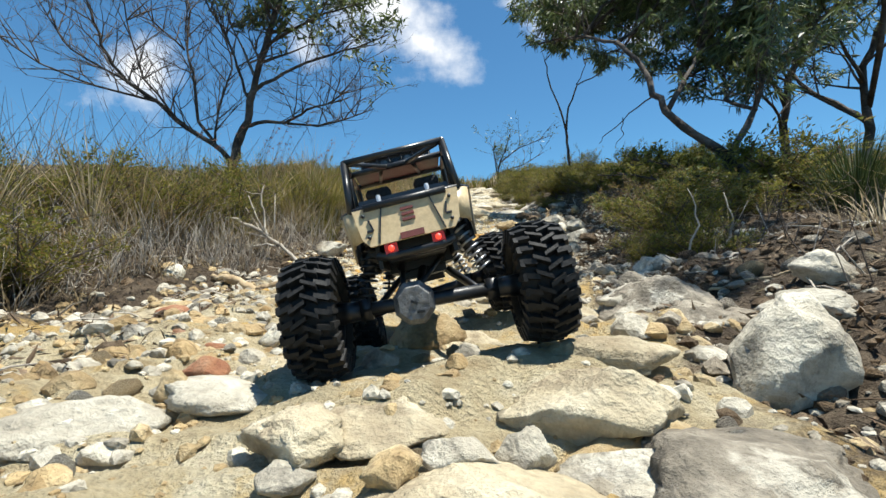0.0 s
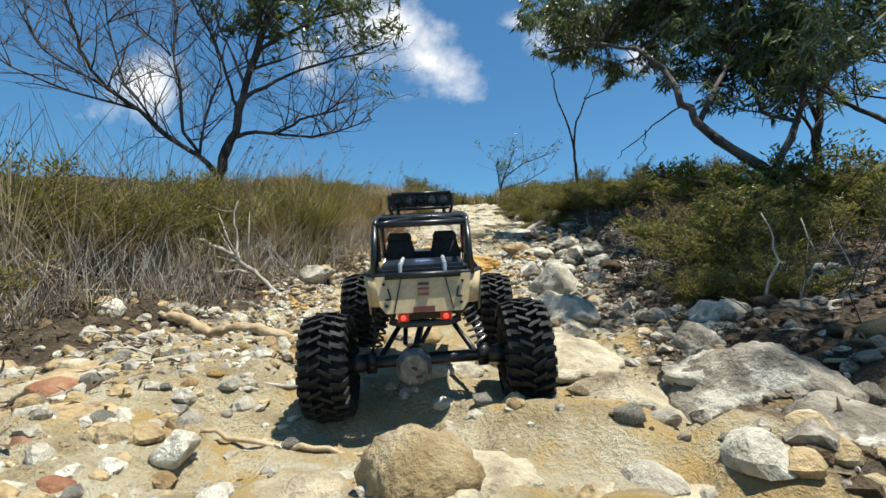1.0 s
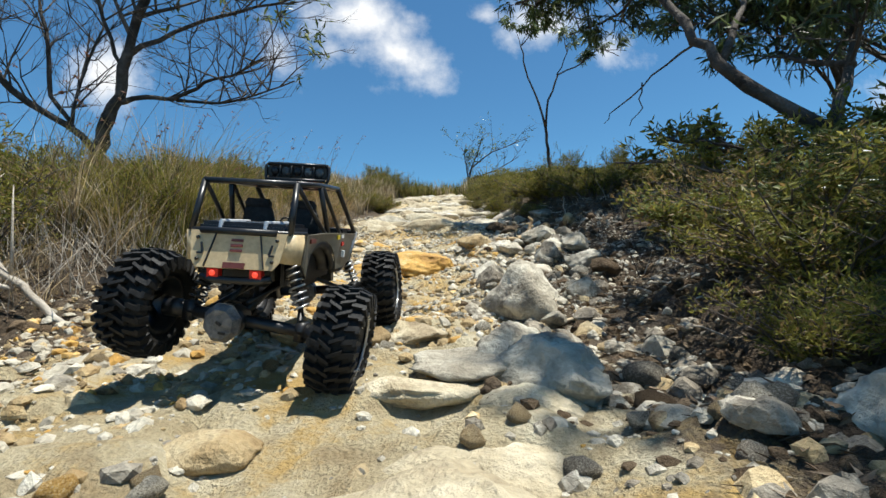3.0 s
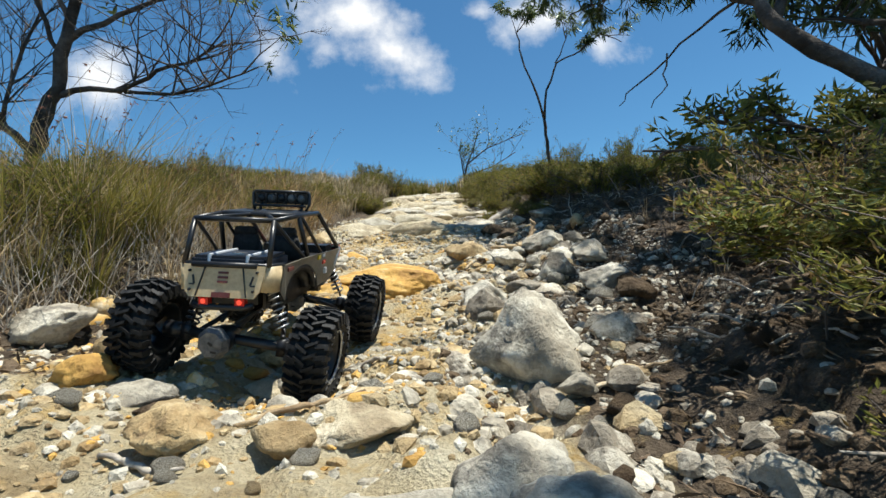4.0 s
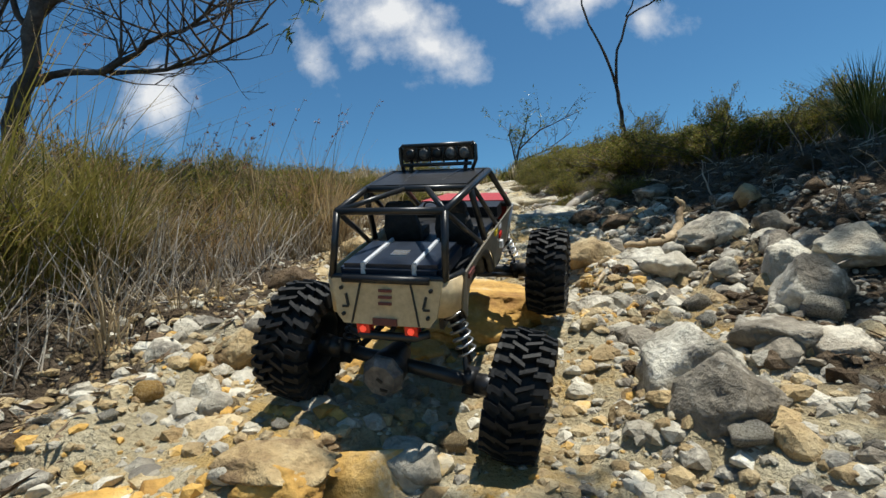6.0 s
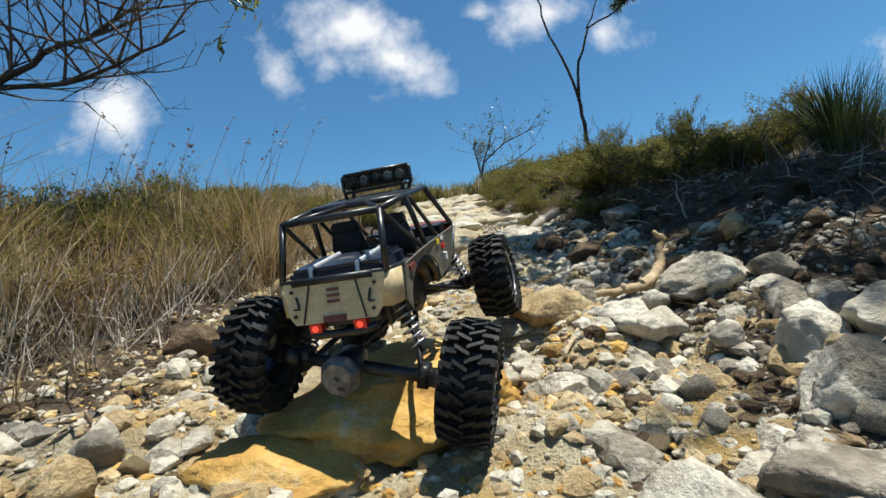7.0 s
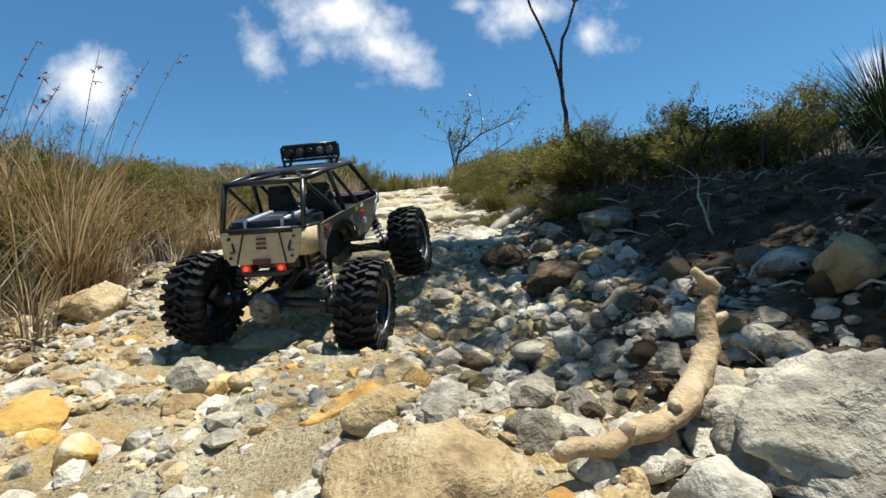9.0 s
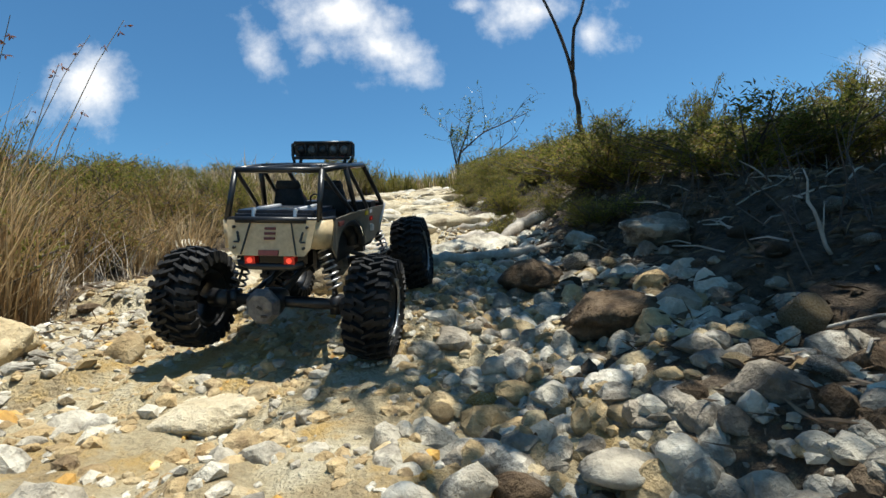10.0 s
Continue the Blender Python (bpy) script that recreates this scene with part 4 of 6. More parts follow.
rock("grey", 0.01, 2.24, 0.030, 0.028)
rock("red", -0.53, 1.04, 0.070, 0.036)
rock("white", -0.375, 0.92, 0.036, 0.030)
rock("red", -0.425, 0.87, 0.042, 0.026)
rock("red", -0.33, 0.79, 0.040, 0.022)
rock("white", -0.27, 0.88, 0.045, 0.032)
rock("white", -0.86, 1.62, 0.070, 0.055)
rock("white", -0.80, 1.50, 0.060, 0.045)
rock("tan", -0.70, 1.38, 0.060, 0.040)
rock("white", -0.62, 1.20, 0.055, 0.034)

# pale stones packed round the broad slab
for x, y, w in ((-0.139, 3.27, 0.030), (-0.091, 3.177, 0.033), (-0.148, 3.311, 0.034), (-0.114, 3.318, 0.036), (-0.047, 3.29, 0.046), (-0.06, 3.235, 0.044), (-0.054, 3.164, 0.032), (0.310, 3.10, 0.052), (0.348, 3.065, 0.044), (0.325, 3.06, 0.036), (0.355, 3.01, 0.041), (0.292, 3.13, 0.028), (-0.348, 2.631, 0.034), (-0.19, 2.52, 0.046), (-0.175, 2.631, 0.042), (-0.086, 2.475, 0.026), (-0.18, 2.60, 0.020), (-0.071, 2.496, 0.025)):
    rock("white", x, y, w, w * 0.72)
for x, y, w, h in ((-0.09, 3.355, 0.062, 0.034), (-0.145, 2.473, 0.044, 0.030), (-0.247, 2.725, 0.024, 0.022), (-0.032, 2.479, 0.085, 0.034)):
    rock("orange", x, y, w, h)
rock("tan", -0.223, 2.806, 0.060, 0.060)
rock("white", 0.08, 2.556, 0.070, 0.044)

# the broad ochre slab that the truck climbs
slab_mesh = stone_mesh("boulder", stone_orange, random.Random(9), 5, 0.85)
slab_mesh.transform(Matrix.Rotation(radians(9), 4, "X") @ Matrix.Rotation(radians(9), 4, "Y") @ Matrix.Diagonal((0.195, 0.205, 0.052, 1)))
slab = tagged(new("boulder", slab_mesh), "broad smooth ochre sandstone slab across the track", "rock", "rocks on the track")
slab.location = (0.155, 3.035, 0.436)
slab_low = stone_mesh("boulder", stone_orange, random.Random(19), 4, 0.6)
slab_low.transform(Matrix.Rotation(radians(6), 4, "Y") @ Matrix.Diagonal((0.11, 0.07, 0.035, 1)))
tagged(new("boulder", slab_low), "low ochre sandstone slab beside the broad one", "rock", "rocks on the track").location = (0.0, 2.84, 0.395)


def bedrock(x, y, z, half, turn, mat, seed, label):
    """A worn hump of bedrock that the track runs over."""
    me = stone_mesh("boulder", mat, random.Random(seed), 5, 0.7)
    me.transform(Matrix.Rotation(radians(turn), 4, "Z") @ Matrix.Diagonal((*half, 1)))
    tagged(new("boulder", me), label, "rock", "rocks on the track").location = (x, y, z)


bedrock(0.22, 1.33, 0.145, (0.15, 0.19, 0.060), 10, stone_cream, 61, "pale worn bedrock hump beside the wheel rut")
bedrock(0.25, 1.08, 0.100, (0.13, 0.11, 0.07), -15, stone_cream, 62, "tan bedrock hump beside the wheel rut")
bedrock(-0.33, 1.18, 0.105, (0.12, 0.10, 0.05), 20, stone_cream, 63, "tan bedrock hump beside the gravel")
bedrock(-0.12, 0.82, 0.065, (0.11, 0.09, 0.05), 0, stone_cream, 64, "low cream bedrock hump in the track")
bedrock(0.36, 1.72, 0.215, (0.09, 0.11, 0.065), 25, stone_white, 65, "pale worn bedrock hump beside the wheel rut")
bedrock(0.45, 1.05, 0.14, (0.12, 0.10, 0.08), -20, stone_grey, 66, "grey bedrock hump under the scrub edge")


def slab_of_rock(tone, x, y, half, sink, seed, label, tilt=0.06):
    """A flat worn piece of bedrock, bedded in the track, low where the wheels pass."""
    r = random.Random(seed)
    me = stone_mesh("boulder", TONES[tone][0], r, 4, 0.75)
    me.transform(Matrix.Rotation(r.gauss(0, tilt), 4, "X") @ Matrix.Rotation(r.gauss(0, tilt), 4, "Y") @ Matrix.Rotation(r.uniform(-0.35, 0.35), 4, "Z") @ Matrix.Diagonal((*half, 1)))
    top = float(ground_z(x, y, False)) + half[2] * sink
    for fx, fy, fz in FEET:
        if abs(fx - x) < half[0] + 0.02 and abs(fy - y) < half[1] + 0.02:
            top = min(top, fz - 0.002)
    tagged(new("boulder", me), label, "rock", "bedrock slabs").location = (x, y, top - half[2])


rng = random.Random(17)
for k in range(78):
    y = 0.35 + 3.7 * (k + rng.random()) / 78
    left = -float(np.interp(y, EDGE_Y, EDGE_S)) + 0.18
    s = rng.uniform(left, 0.24)
    w = rng.uniform(0.045, 0.105) * (1.25 if y < 1.8 else 0.8)
    tone = rng.choice(("cream", "cream", "cream", "white", "tan") if y < 2.0 else ("cream", "tan", "white", "orange"))
    if abs(float(track_x(y)) + s - SLAB[0]) < 0.26 and abs(y - SLAB[1]) < 0.24:
        continue
    slab_of_rock(tone, float(track_x(y)) + s, y, (w, w * rng.uniform(0.6, 0.95), rng.uniform(0.022, 0.036)), rng.uniform(0.25, 0.6), 300 + k, {"cream": "pale cream bedrock slab level with the track", "tan": "worn tan bedrock slab level with the track", "white": "worn cream bedrock slab level with the track", "orange": "worn ochre bedrock slab level with the track"}[tone])
# steps of bare rock that cross the upper track
for k in range(64):
    y = 4.3 + 6.6 * ((k + rng.random()) / 64) ** 1.1
    s = rng.uniform(-0.62, 0.42)
    w = rng.uniform(0.13, 0.30)
    slab_of_rock(rng.choice(("white", "cream", "cream")), float(track_x(y)) + s, y, (w, rng.uniform(0.07, 0.14), rng.uniform(0.05, 0.085)), rng.uniform(0.55, 0.95), 400 + k, "flat pale rock ledge stepping across the upper track", 0.05)

# loose stones, by stretch and side: smaller and paler in the ruts, greyer to the other side
rng = random.Random(7)
STONES = {}
for tone in ("white", "tan", "grey", "dark", "orange"):
    STONES[tone] = [stone_mesh("stone", TONES[tone][0], rng, 2) for _ in range(5)]


def loose_stone(tone, x, y, size):
    ob = new("stone", rng.choice(STONES[tone]))
    k = size * 0.5
    ob.scale = (k * rng.uniform(0.8, 1.2), k * rng.uniform(0.8, 1.1), k * rng.uniform(0.55, 0.85))
    ob.rotation_euler = (rng.uniform(-0.3, 0.3), rng.uniform(-0.3, 0.3), rng.uniform(0, 6.28))
    z = float(ground_z(x, y)) + ob.scale.z * 0.45
    for fx, fy, fz in FEET:
        if math.hypot(fx - x, fy - y) < 0.05:
            z = min(z, fz - ob.scale.z + 0.004)
    ob.location = (x, y, z)
    tagged(ob, TONES[tone][1].format("stone").replace(" half sunk in the track", " loose on the track").replace(" in the track", " loose on the track"), "stone", "loose stones")


def tone_at(s, y):
    r = rng.random()
    if s > 0.55:
        return "dark" if r < 0.72 else "grey" if r < 0.92 else "tan"
    if s > 0.22:
        return "grey" if r < 0.36 else "white" if r < 0.76 else "dark" if r < 0.86 else "tan"
    return "white" if r < 0.46 else "tan" if r < 0.82 else "orange" if r < 0.90 else "white"


for _ in range(300):
    y = rng.uniform(0.3, 4.9)
    if rng.random() < 0.6:
        s, size = rng.uniform(0.12, 0.85), rng.choice((0.02, 0.03, 0.03, 0.04, 0.05, 0.06))
        if s < 0.3:
            size *= 0.7
    else:
        s, size = rng.uniform(-0.6, 0.1), rng.choice((0.012, 0.018, 0.022, 0.03, 0.036))
    loose_stone(tone_at(s, y), float(track_x(y)) + s, y, size)


PEBBLES = {}
for facets in (1, 2):
    PEBBLES[facets] = []
    for k in range(8):
        me = stone_mesh("pebble", stone_white, random.Random(500 + k), facets, 1.0)
        PEBBLES[facets].append((np.array([v.co[:] for v in me.vertices]), np.array([f.vertices[:] for f in me.polygons])))
        bpy.data.meshes.remove(me)


def gravel(name, mat, count, span_s, span_y, sizes, label, seed, facets=1):
    """Countless small stones, joined."""
    r = np.random.RandomState(seed)
    shapes = PEBBLES[facets]
    bv = shapes[0][0]
    bf = shapes[0][1]
    y = r.uniform(*span_y, count)
    s = r.uniform(*span_s, count)
    # gathered in drifts
    clear = ((s + track_x(y) - SLAB[0]) / 0.19) ** 2 + ((y - SLAB[1]) / 0.2) ** 2 > 0.9
    keep = clear & (wave(s * 4 + 31, y * 4, seed) + r.uniform(-0.6, 0.6, count) - 0.45 * ((np.abs(s - 0.05) < 0.28) & (y < 2.0)) > -0.05)
    y, s = y[keep], s[keep]
    n = len(y)
    x = track_x(y) + s
    size = sizes[0] * (sizes[1] / sizes[0]) ** r.power(0.45, n)
    z = ground_z(x, y) + size * r.uniform(-0.25, 0.2, n)
    for fx, fy, fz in FEET:
        z = np.where((x - fx) ** 2 + (y - fy) ** 2 < 0.045 ** 2, np.minimum(z, fz - size * 0.6), z)
    v = np.array([q[0] for q in shapes])[r.randint(0, len(shapes), n)] * (1 + r.uniform(-0.2, 0.12, (n, len(bv), 1)) * (1.0 if facets == 1 else 0.5))
    v = v * (size[:, None, None] * np.stack([r.uniform(0.7, 1.2, n), r.uniform(0.7, 1.2, n), r.uniform(0.45, 0.85, n)], 1)[:, None])
    a = r.uniform(0, 6.28, n)[:, None]
    v = np.stack([v[..., 0] * np.cos(a) - v[..., 1] * np.sin(a), v[..., 0] * np.sin(a) + v[..., 1] * np.cos(a), v[..., 2]], -1)
    v = (v + np.stack([x, y, z], 1)[:, None]).reshape(-1, 3)
    f = (bf[None] + (np.arange(n) * len(bv))[:, None, None]).reshape(-1, 3)
    me = bpy.data.meshes.new(name)
    me.from_pydata(v.tolist(), [], f.tolist())
    me.materials.append(mat)
    tagged(new(name, me), label, "gravel", kind="stuff")


gravel("gravel", stone_white, 16000, (-0.85, 0.50), (0.2, 6.0), (0.003, 0.018), "small white and cream stones strewn over the track", 3)
gravel("gravel", stone_tan, 12000, (-0.85, 0.45), (0.2, 6.0), (0.003, 0.015), "small tan stones strewn over the track", 4)
gravel("gravel", stone_orange, 1500, (-0.7, 0.3), (1.2, 5.0), (0.003, 0.014), "small ochre stones strewn over the track", 9)
gravel("rubble", stone_grey, 1800, (0.12, 0.55), (0.3, 5.5), (0.006, 0.020), "small grey rubble along the track edge", 5)
gravel("rubble", stone_white, 1200, (0.10, 0.50), (0.3, 5.5), (0.006, 0.020), "small white rubble along the track edge", 10)
gravel("rubble", stone_dark, 8500, (0.16, 1.2), (0.3, 5.5), (0.005, 0.020), "dark stone rubble along the track edge", 6)
gravel("rubble", stone_grey, 480, (0.16, 0.52), (0.5, 5.2), (0.016, 0.036), "grey stone rubble along the track edge", 12, 2)
gravel("rubble", stone_white, 440, (0.16, 0.48), (0.5, 5.2), (0.016, 0.034), "white stone rubble along the track edge", 13, 2)
gravel("rubble", stone_tan, 520, (0.10, 0.48), (0.5, 5.2), (0.014, 0.030), "tan stone rubble along the track edge", 14, 2)
gravel("rubble", stone_white, 700, (-0.75, 0.12), (0.3, 4.6), (0.010, 0.022), "white stones strewn over the track", 15, 2)
gravel("rubble", stone_tan, 600, (-0.75, 0.12), (0.3, 4.6), (0.010, 0.024), "tan stones strewn over the track", 16, 2)
gravel("rubble", stone_dark, 1000, (0.42, 1.2), (0.5, 5.2), (0.009, 0.024), "dark brown stones along the track edge", 17, 2)
gravel("gravel", stone_tan, 9000, (-0.75, 0.3), (1.7, 4.3), (0.004, 0.018), "tan broken stone bedded in the track", 18)
gravel("gravel", stone_white, 5000, (-0.75, 0.3), (1.7, 4.3), (0.004, 0.018), "cream broken stone bedded in the track", 19)
gravel("gravel", stone_orange, 1700, (-0.75, 0.25), (1.7, 3.2), (0.004, 0.016), "ochre broken stone bedded in the track", 21)
gravel("rubble", stone_grey, 560, (0.30, 1.0), (0.7, 1.9), (0.008, 0.026), "grey rubble under the scrub edge", 26, 2)
gravel("rubble", stone_dark, 900, (0.34, 1.0), (0.7, 1.9), (0.005, 0.015), "dark rubble under the scrub edge", 27, 2)
gravel("gravel", stone_white, 5500, (0.15, 0.75), (2.1, 3.5), (0.003, 0.013), "crumbled white stone between the rocks", 28)
gravel("gravel", stone_grey, 3000, (0.15, 0.75), (2.1, 3.5), (0.003, 0.013), "crumbled grey stone between the rocks", 29)
gravel("rubble", stone_tan, 420, (-1.0, -0.35), (0.3, 1.9), (0.012, 0.030), "tan broken stones at the foot of the bank", 23, 2)
gravel("rubble", stone_white, 420, (-1.0, -0.35), (0.3, 1.9), (0.012, 0.030), "white broken stones at the foot of the bank", 24, 2)
gravel("rubble", stone_dark, 260, (-1.0, -0.5), (0.3, 4.4), (0.010, 0.026), "dark broken stones at the foot of the bank", 25, 2)
gravel("rubble", stone_white, 330, (-0.62, -0.16), (2.6, 3.7), (0.012, 0.032), "white broken stones beside the ochre slab", 30, 2)
gravel("rubble", stone_tan, 220, (-0.62, -0.16), (2.6, 3.7), (0.012, 0.032), "tan broken stones beside the ochre slab", 31, 2)
gravel("rubble", stone_white, 420, (0.04, 0.55), (2.9, 4.2), (0.014, 0.036), "white broken stones heaped beside the track", 32, 2)
gravel("rubble", stone_grey, 320, (0.06, 0.60), (2.9, 4.2), (0.014, 0.038), "grey broken stones heaped beside the track", 33, 2)
gravel("rubble", stone_tan, 260, (0.02, 0.50), (2.9, 4.2), (0.012, 0.034), "tan broken stones heaped beside the track", 34, 2)
gravel("rubble", stone_white, 500, (-0.55, 0.5), (4.2, 9.5), (0.012, 0.04), "pale broken rock on the upper track", 8)


# ---- dead wood ----
def crooked(name, pts, radii, mat, label, category="branch", twigs=0, seed=1, sides=9):
    r = random.Random(seed)
    s = Shape()
    fine, fr = [], []
    for i in range(len(pts) - 1):
        a, b = Vector(pts[i]), Vector(pts[i + 1])
        for k in range(4):
            j = (b - a).length * 0.05
            fine.append(a.lerp(b, k / 4) + Vector((r.uniform(-j, j), r.uniform(-j, j), r.uniform(-j, j))))
            fr.append((radii[i] * (1 - k / 4) + radii[i + 1] * k / 4) * r.uniform(0.86, 1.14))
    fine.append(Vector(pts[-1]))
    fr.append(radii[-1])
    s.tube(fine, fr, sides)
    ob = thing(name, s, mat, label, category)
    for _ in range(twigs):
        i = r.randrange(len(fine) // 4, len(fine) - 1)
        d = Vector((r.uniform(-1, 1), r.uniform(-1, 1), r.uniform(0, 1))).normalized()
        t = Shape()
        ln = r.uniform(3, 8) * fr[i] * 4
        t.tube([fine[i], fine[i] + d * ln * 0.5, fine[i] + d * ln + Vector((0, 0, ln * 0.2))], [fr[i] * 0.5, fr[i] * 0.35, fr[i] * 0.15], 5)
        piece("twig", t, mat, ob)
    return ob


driftwood = crooked("driftwood", [(0.515, 3.14, 0.538), (0.565, 3.155, 0.538), (0.618, 3.185, 0.542), (0.662, 3.225, 0.556), (0.684, 3.245, 0.582), (0.692, 3.255, 0.610), (0.704, 3.258, 0.632), (0.686, 3.26, 0.650)], [0.006, 0.008, 0.0105, 0.0125, 0.0105, 0.008, 0.0075, 0.004], drift_wood, "curved golden dead branch propped among the rubble", seed=4)
for (x, y, z), d, ln in (((0.618, 3.185, 0.545), Vector((-0.3, -0.6, 0.5)), 0.020), ((0.690, 3.252, 0.600), Vector((0.8, -0.2, 0.35)), 0.022), ((0.565, 3.155, 0.540), Vector((0.3, -0.4, 0.8)), 0.014)):
    stub = Shape()
    stub.tube([Vector((x, y, z)), Vector((x, y, z)) + d * ln * 0.6, Vector((x, y, z)) + d * ln], [0.0075, 0.005, 0.0035], 7)
    piece("broken_stub", stub, drift_wood, driftwood)
crooked("tree_root", [on_ground(-0.75, 1.66, 0.01), on_ground(-0.66, 1.62, 0.02), on_ground(-0.58, 1.60, 0.02), on_ground(-0.48, 1.54, 0.015), on_ground(-0.38, 1.50, 0.012), on_ground(-0.33, 1.49, 0.0)], [0.008, 0.014, 0.015, 0.015, 0.014, 0.008], drift_wood, "thick brown exposed root lying on the gravel", "root", seed=5)
crooked("fallen_branch", [(-0.585, 2.130, 0.277), (-0.665, 2.140, 0.342), (-0.755, 2.150, 0.412), (-0.885, 2.170, 0.477), (-1.025, 2.200, 0.522), (-1.215, 2.240, 0.552)], [0.0067, 0.0083, 0.0090, 0.0075, 0.0060, 0.0030], dead_wood, "bleached fallen branch reaching out of the grass", twigs=5, seed=6, sides=7)
crooked("fallen_branch", [(-0.745, 2.150, 0.402), (-0.765, 2.160, 0.492), (-0.775, 2.160, 0.592), (-0.765, 2.170, 0.632)], [0.0060, 0.0053, 0.0037, 0.0015], dead_wood, "bleached upright side branch of the fallen limb", twigs=2, seed=7, sides=6)
crooked("fallen_branch", [(-0.705, 2.140, 0.362), (-0.825, 2.130, 0.367), (-0.965, 2.130, 0.382), (-1.085, 2.150, 0.412)], [0.0060, 0.0053, 0.0045, 0.0023], dead_wood, "bleached low side branch of the fallen limb", twigs=3, seed=8, sides=6)
for k, (x0, y0, x1, y1, r0) in enumerate(((0.36, 5.0, 0.80, 5.3, 0.022), (0.62, 5.15, 1.05, 5.0, 0.026), (0.30, 4.45, 0.85, 4.55, 0.016), (0.45, 5.7, 0.9, 5.5, 0.02), (0.2, 4.9, 0.5, 5.2, 0.015))):
    pts = [on_ground(x0 + (x1 - x0) * q / 5, y0 + (y1 - y0) * q / 5 + 0.05 * math.sin(q * 1.9 + k), r0 * 0.8) for q in range(6)]
    crooked("tree_root", pts, [r0 * 0.5, r0, r0 * 1.1, r0, r0 * 0.9, r0 * 0.4], dead_wood, "pale bare root crossing the upper track", "root", seed=20 + k)
for k, (x0, y0, ang, ln) in enumerate(((0.02, 1.98, 0.3, 0.16), (-0.12, 1.96, -0.5, 0.14), (-0.28, 0.95, 0.1, 0.2), (-0.30, 1.1, 0.25, 0.22), (0.42, 2.05, 0.2, 0.2), (0.62, 3.02, 0.6, 0.16), (0.40, 2.98, 0.9, 0.14), (0.36, 0.62, 1.2, 0.08), (0.52, 1.1, -0.4, 0.25), (0.70, 1.25, 0.5, 0.3), (0.85, 1.45, -0.3, 0.3), (0.1, 2.3, -0.6, 0.12))):
    pts = [on_ground(x0 + math.cos(ang) * ln * q / 3, y0 + math.sin(ang) * ln * q / 3, 0.006) for q in range(4)]
    crooked("stick", pts, [0.003, 0.0042, 0.004, 0.002], dead_wood if k % 2 else drift_wood, "thin dry stick lying on the stones", "stick", twigs=0, seed=40 + k, sides=6)
# upright bleached stems at the track edge
for k, (x, y, h, lean) in enumerate(((0.82, 1.45, 0.17, 0.03), (1.02, 3.75, 0.13, -0.02), (0.66, 1.35, 0.2, 0.04))):
    p = on_ground(x, y)
    crooked("dead_stem", [p, p + Vector((lean, 0, h * 0.5)), p + Vector((lean * 0.5, 0.02, h))], [0.0032, 0.0026, 0.0012], dead_wood, "thin bleached dead stem standing at the track edge", "branch", twigs=1, seed=60 + k, sides=6)


# ---- plants ----
def twig_system(wood, leaves, start, d, length, radius, level, r, leafiness, leaf_len, leaf_wid, droop=0.0):
    """A twig that bends, branches and carries leaves near its ends."""
    pts, p, n = [start], start.copy(), 4
    for _ in range(n):
        d = (d + Vector((r.uniform(-1, 1), r.uniform(-1, 1), r.uniform(-0.7, 0.8))) * 0.22).normalized()
        p = p + d * (length / n)
        pts.append(p.copy())
    wood.tube(pts, [radius * (1 - 0.75 * i / n) for i in range(n + 1)], 4 if radius < 0.006 else 5, False)
    if level > 0:
        for i in range(r.choice((2, 3, 3))):
            q = pts[r.randrange(1, n + 1)]
            side = Vector((r.uniform(-1, 1), r.uniform(-1, 1), r.uniform(-0.3, 0.9))).normalized()
            twig_system(wood, leaves, q, (d * 0.7 + side * 0.8).normalized(), length * r.uniform(0.45, 0.75), radius * 0.55, level - 1, r, leafiness, leaf_len, leaf_wid, droop)
    if leafiness and level <= 1:
        for _ in range(int(leafiness * r.uniform(0.5, 1.5))):
            q = pts[r.randrange(2, n + 1)] + Vector((r.uniform(-1, 1), r.uniform(-1, 1), r.uniform(-1, 1))) * 0.02
            ld = (d * 0.5 + Vector((r.uniform(-1, 1), r.uniform(-1, 1), r.uniform(-0.8, 0.6) - droop))).normalized()
            leaves.leaf(q, ld, ld.orthogonal() + Vector((r.uniform(-1, 1), r.uniform(-1, 1), r.uniform(-1, 1))) * 0.6, leaf_len * r.uniform(0.6, 1.2), leaf_wid * r.uniform(0.7, 1.2))


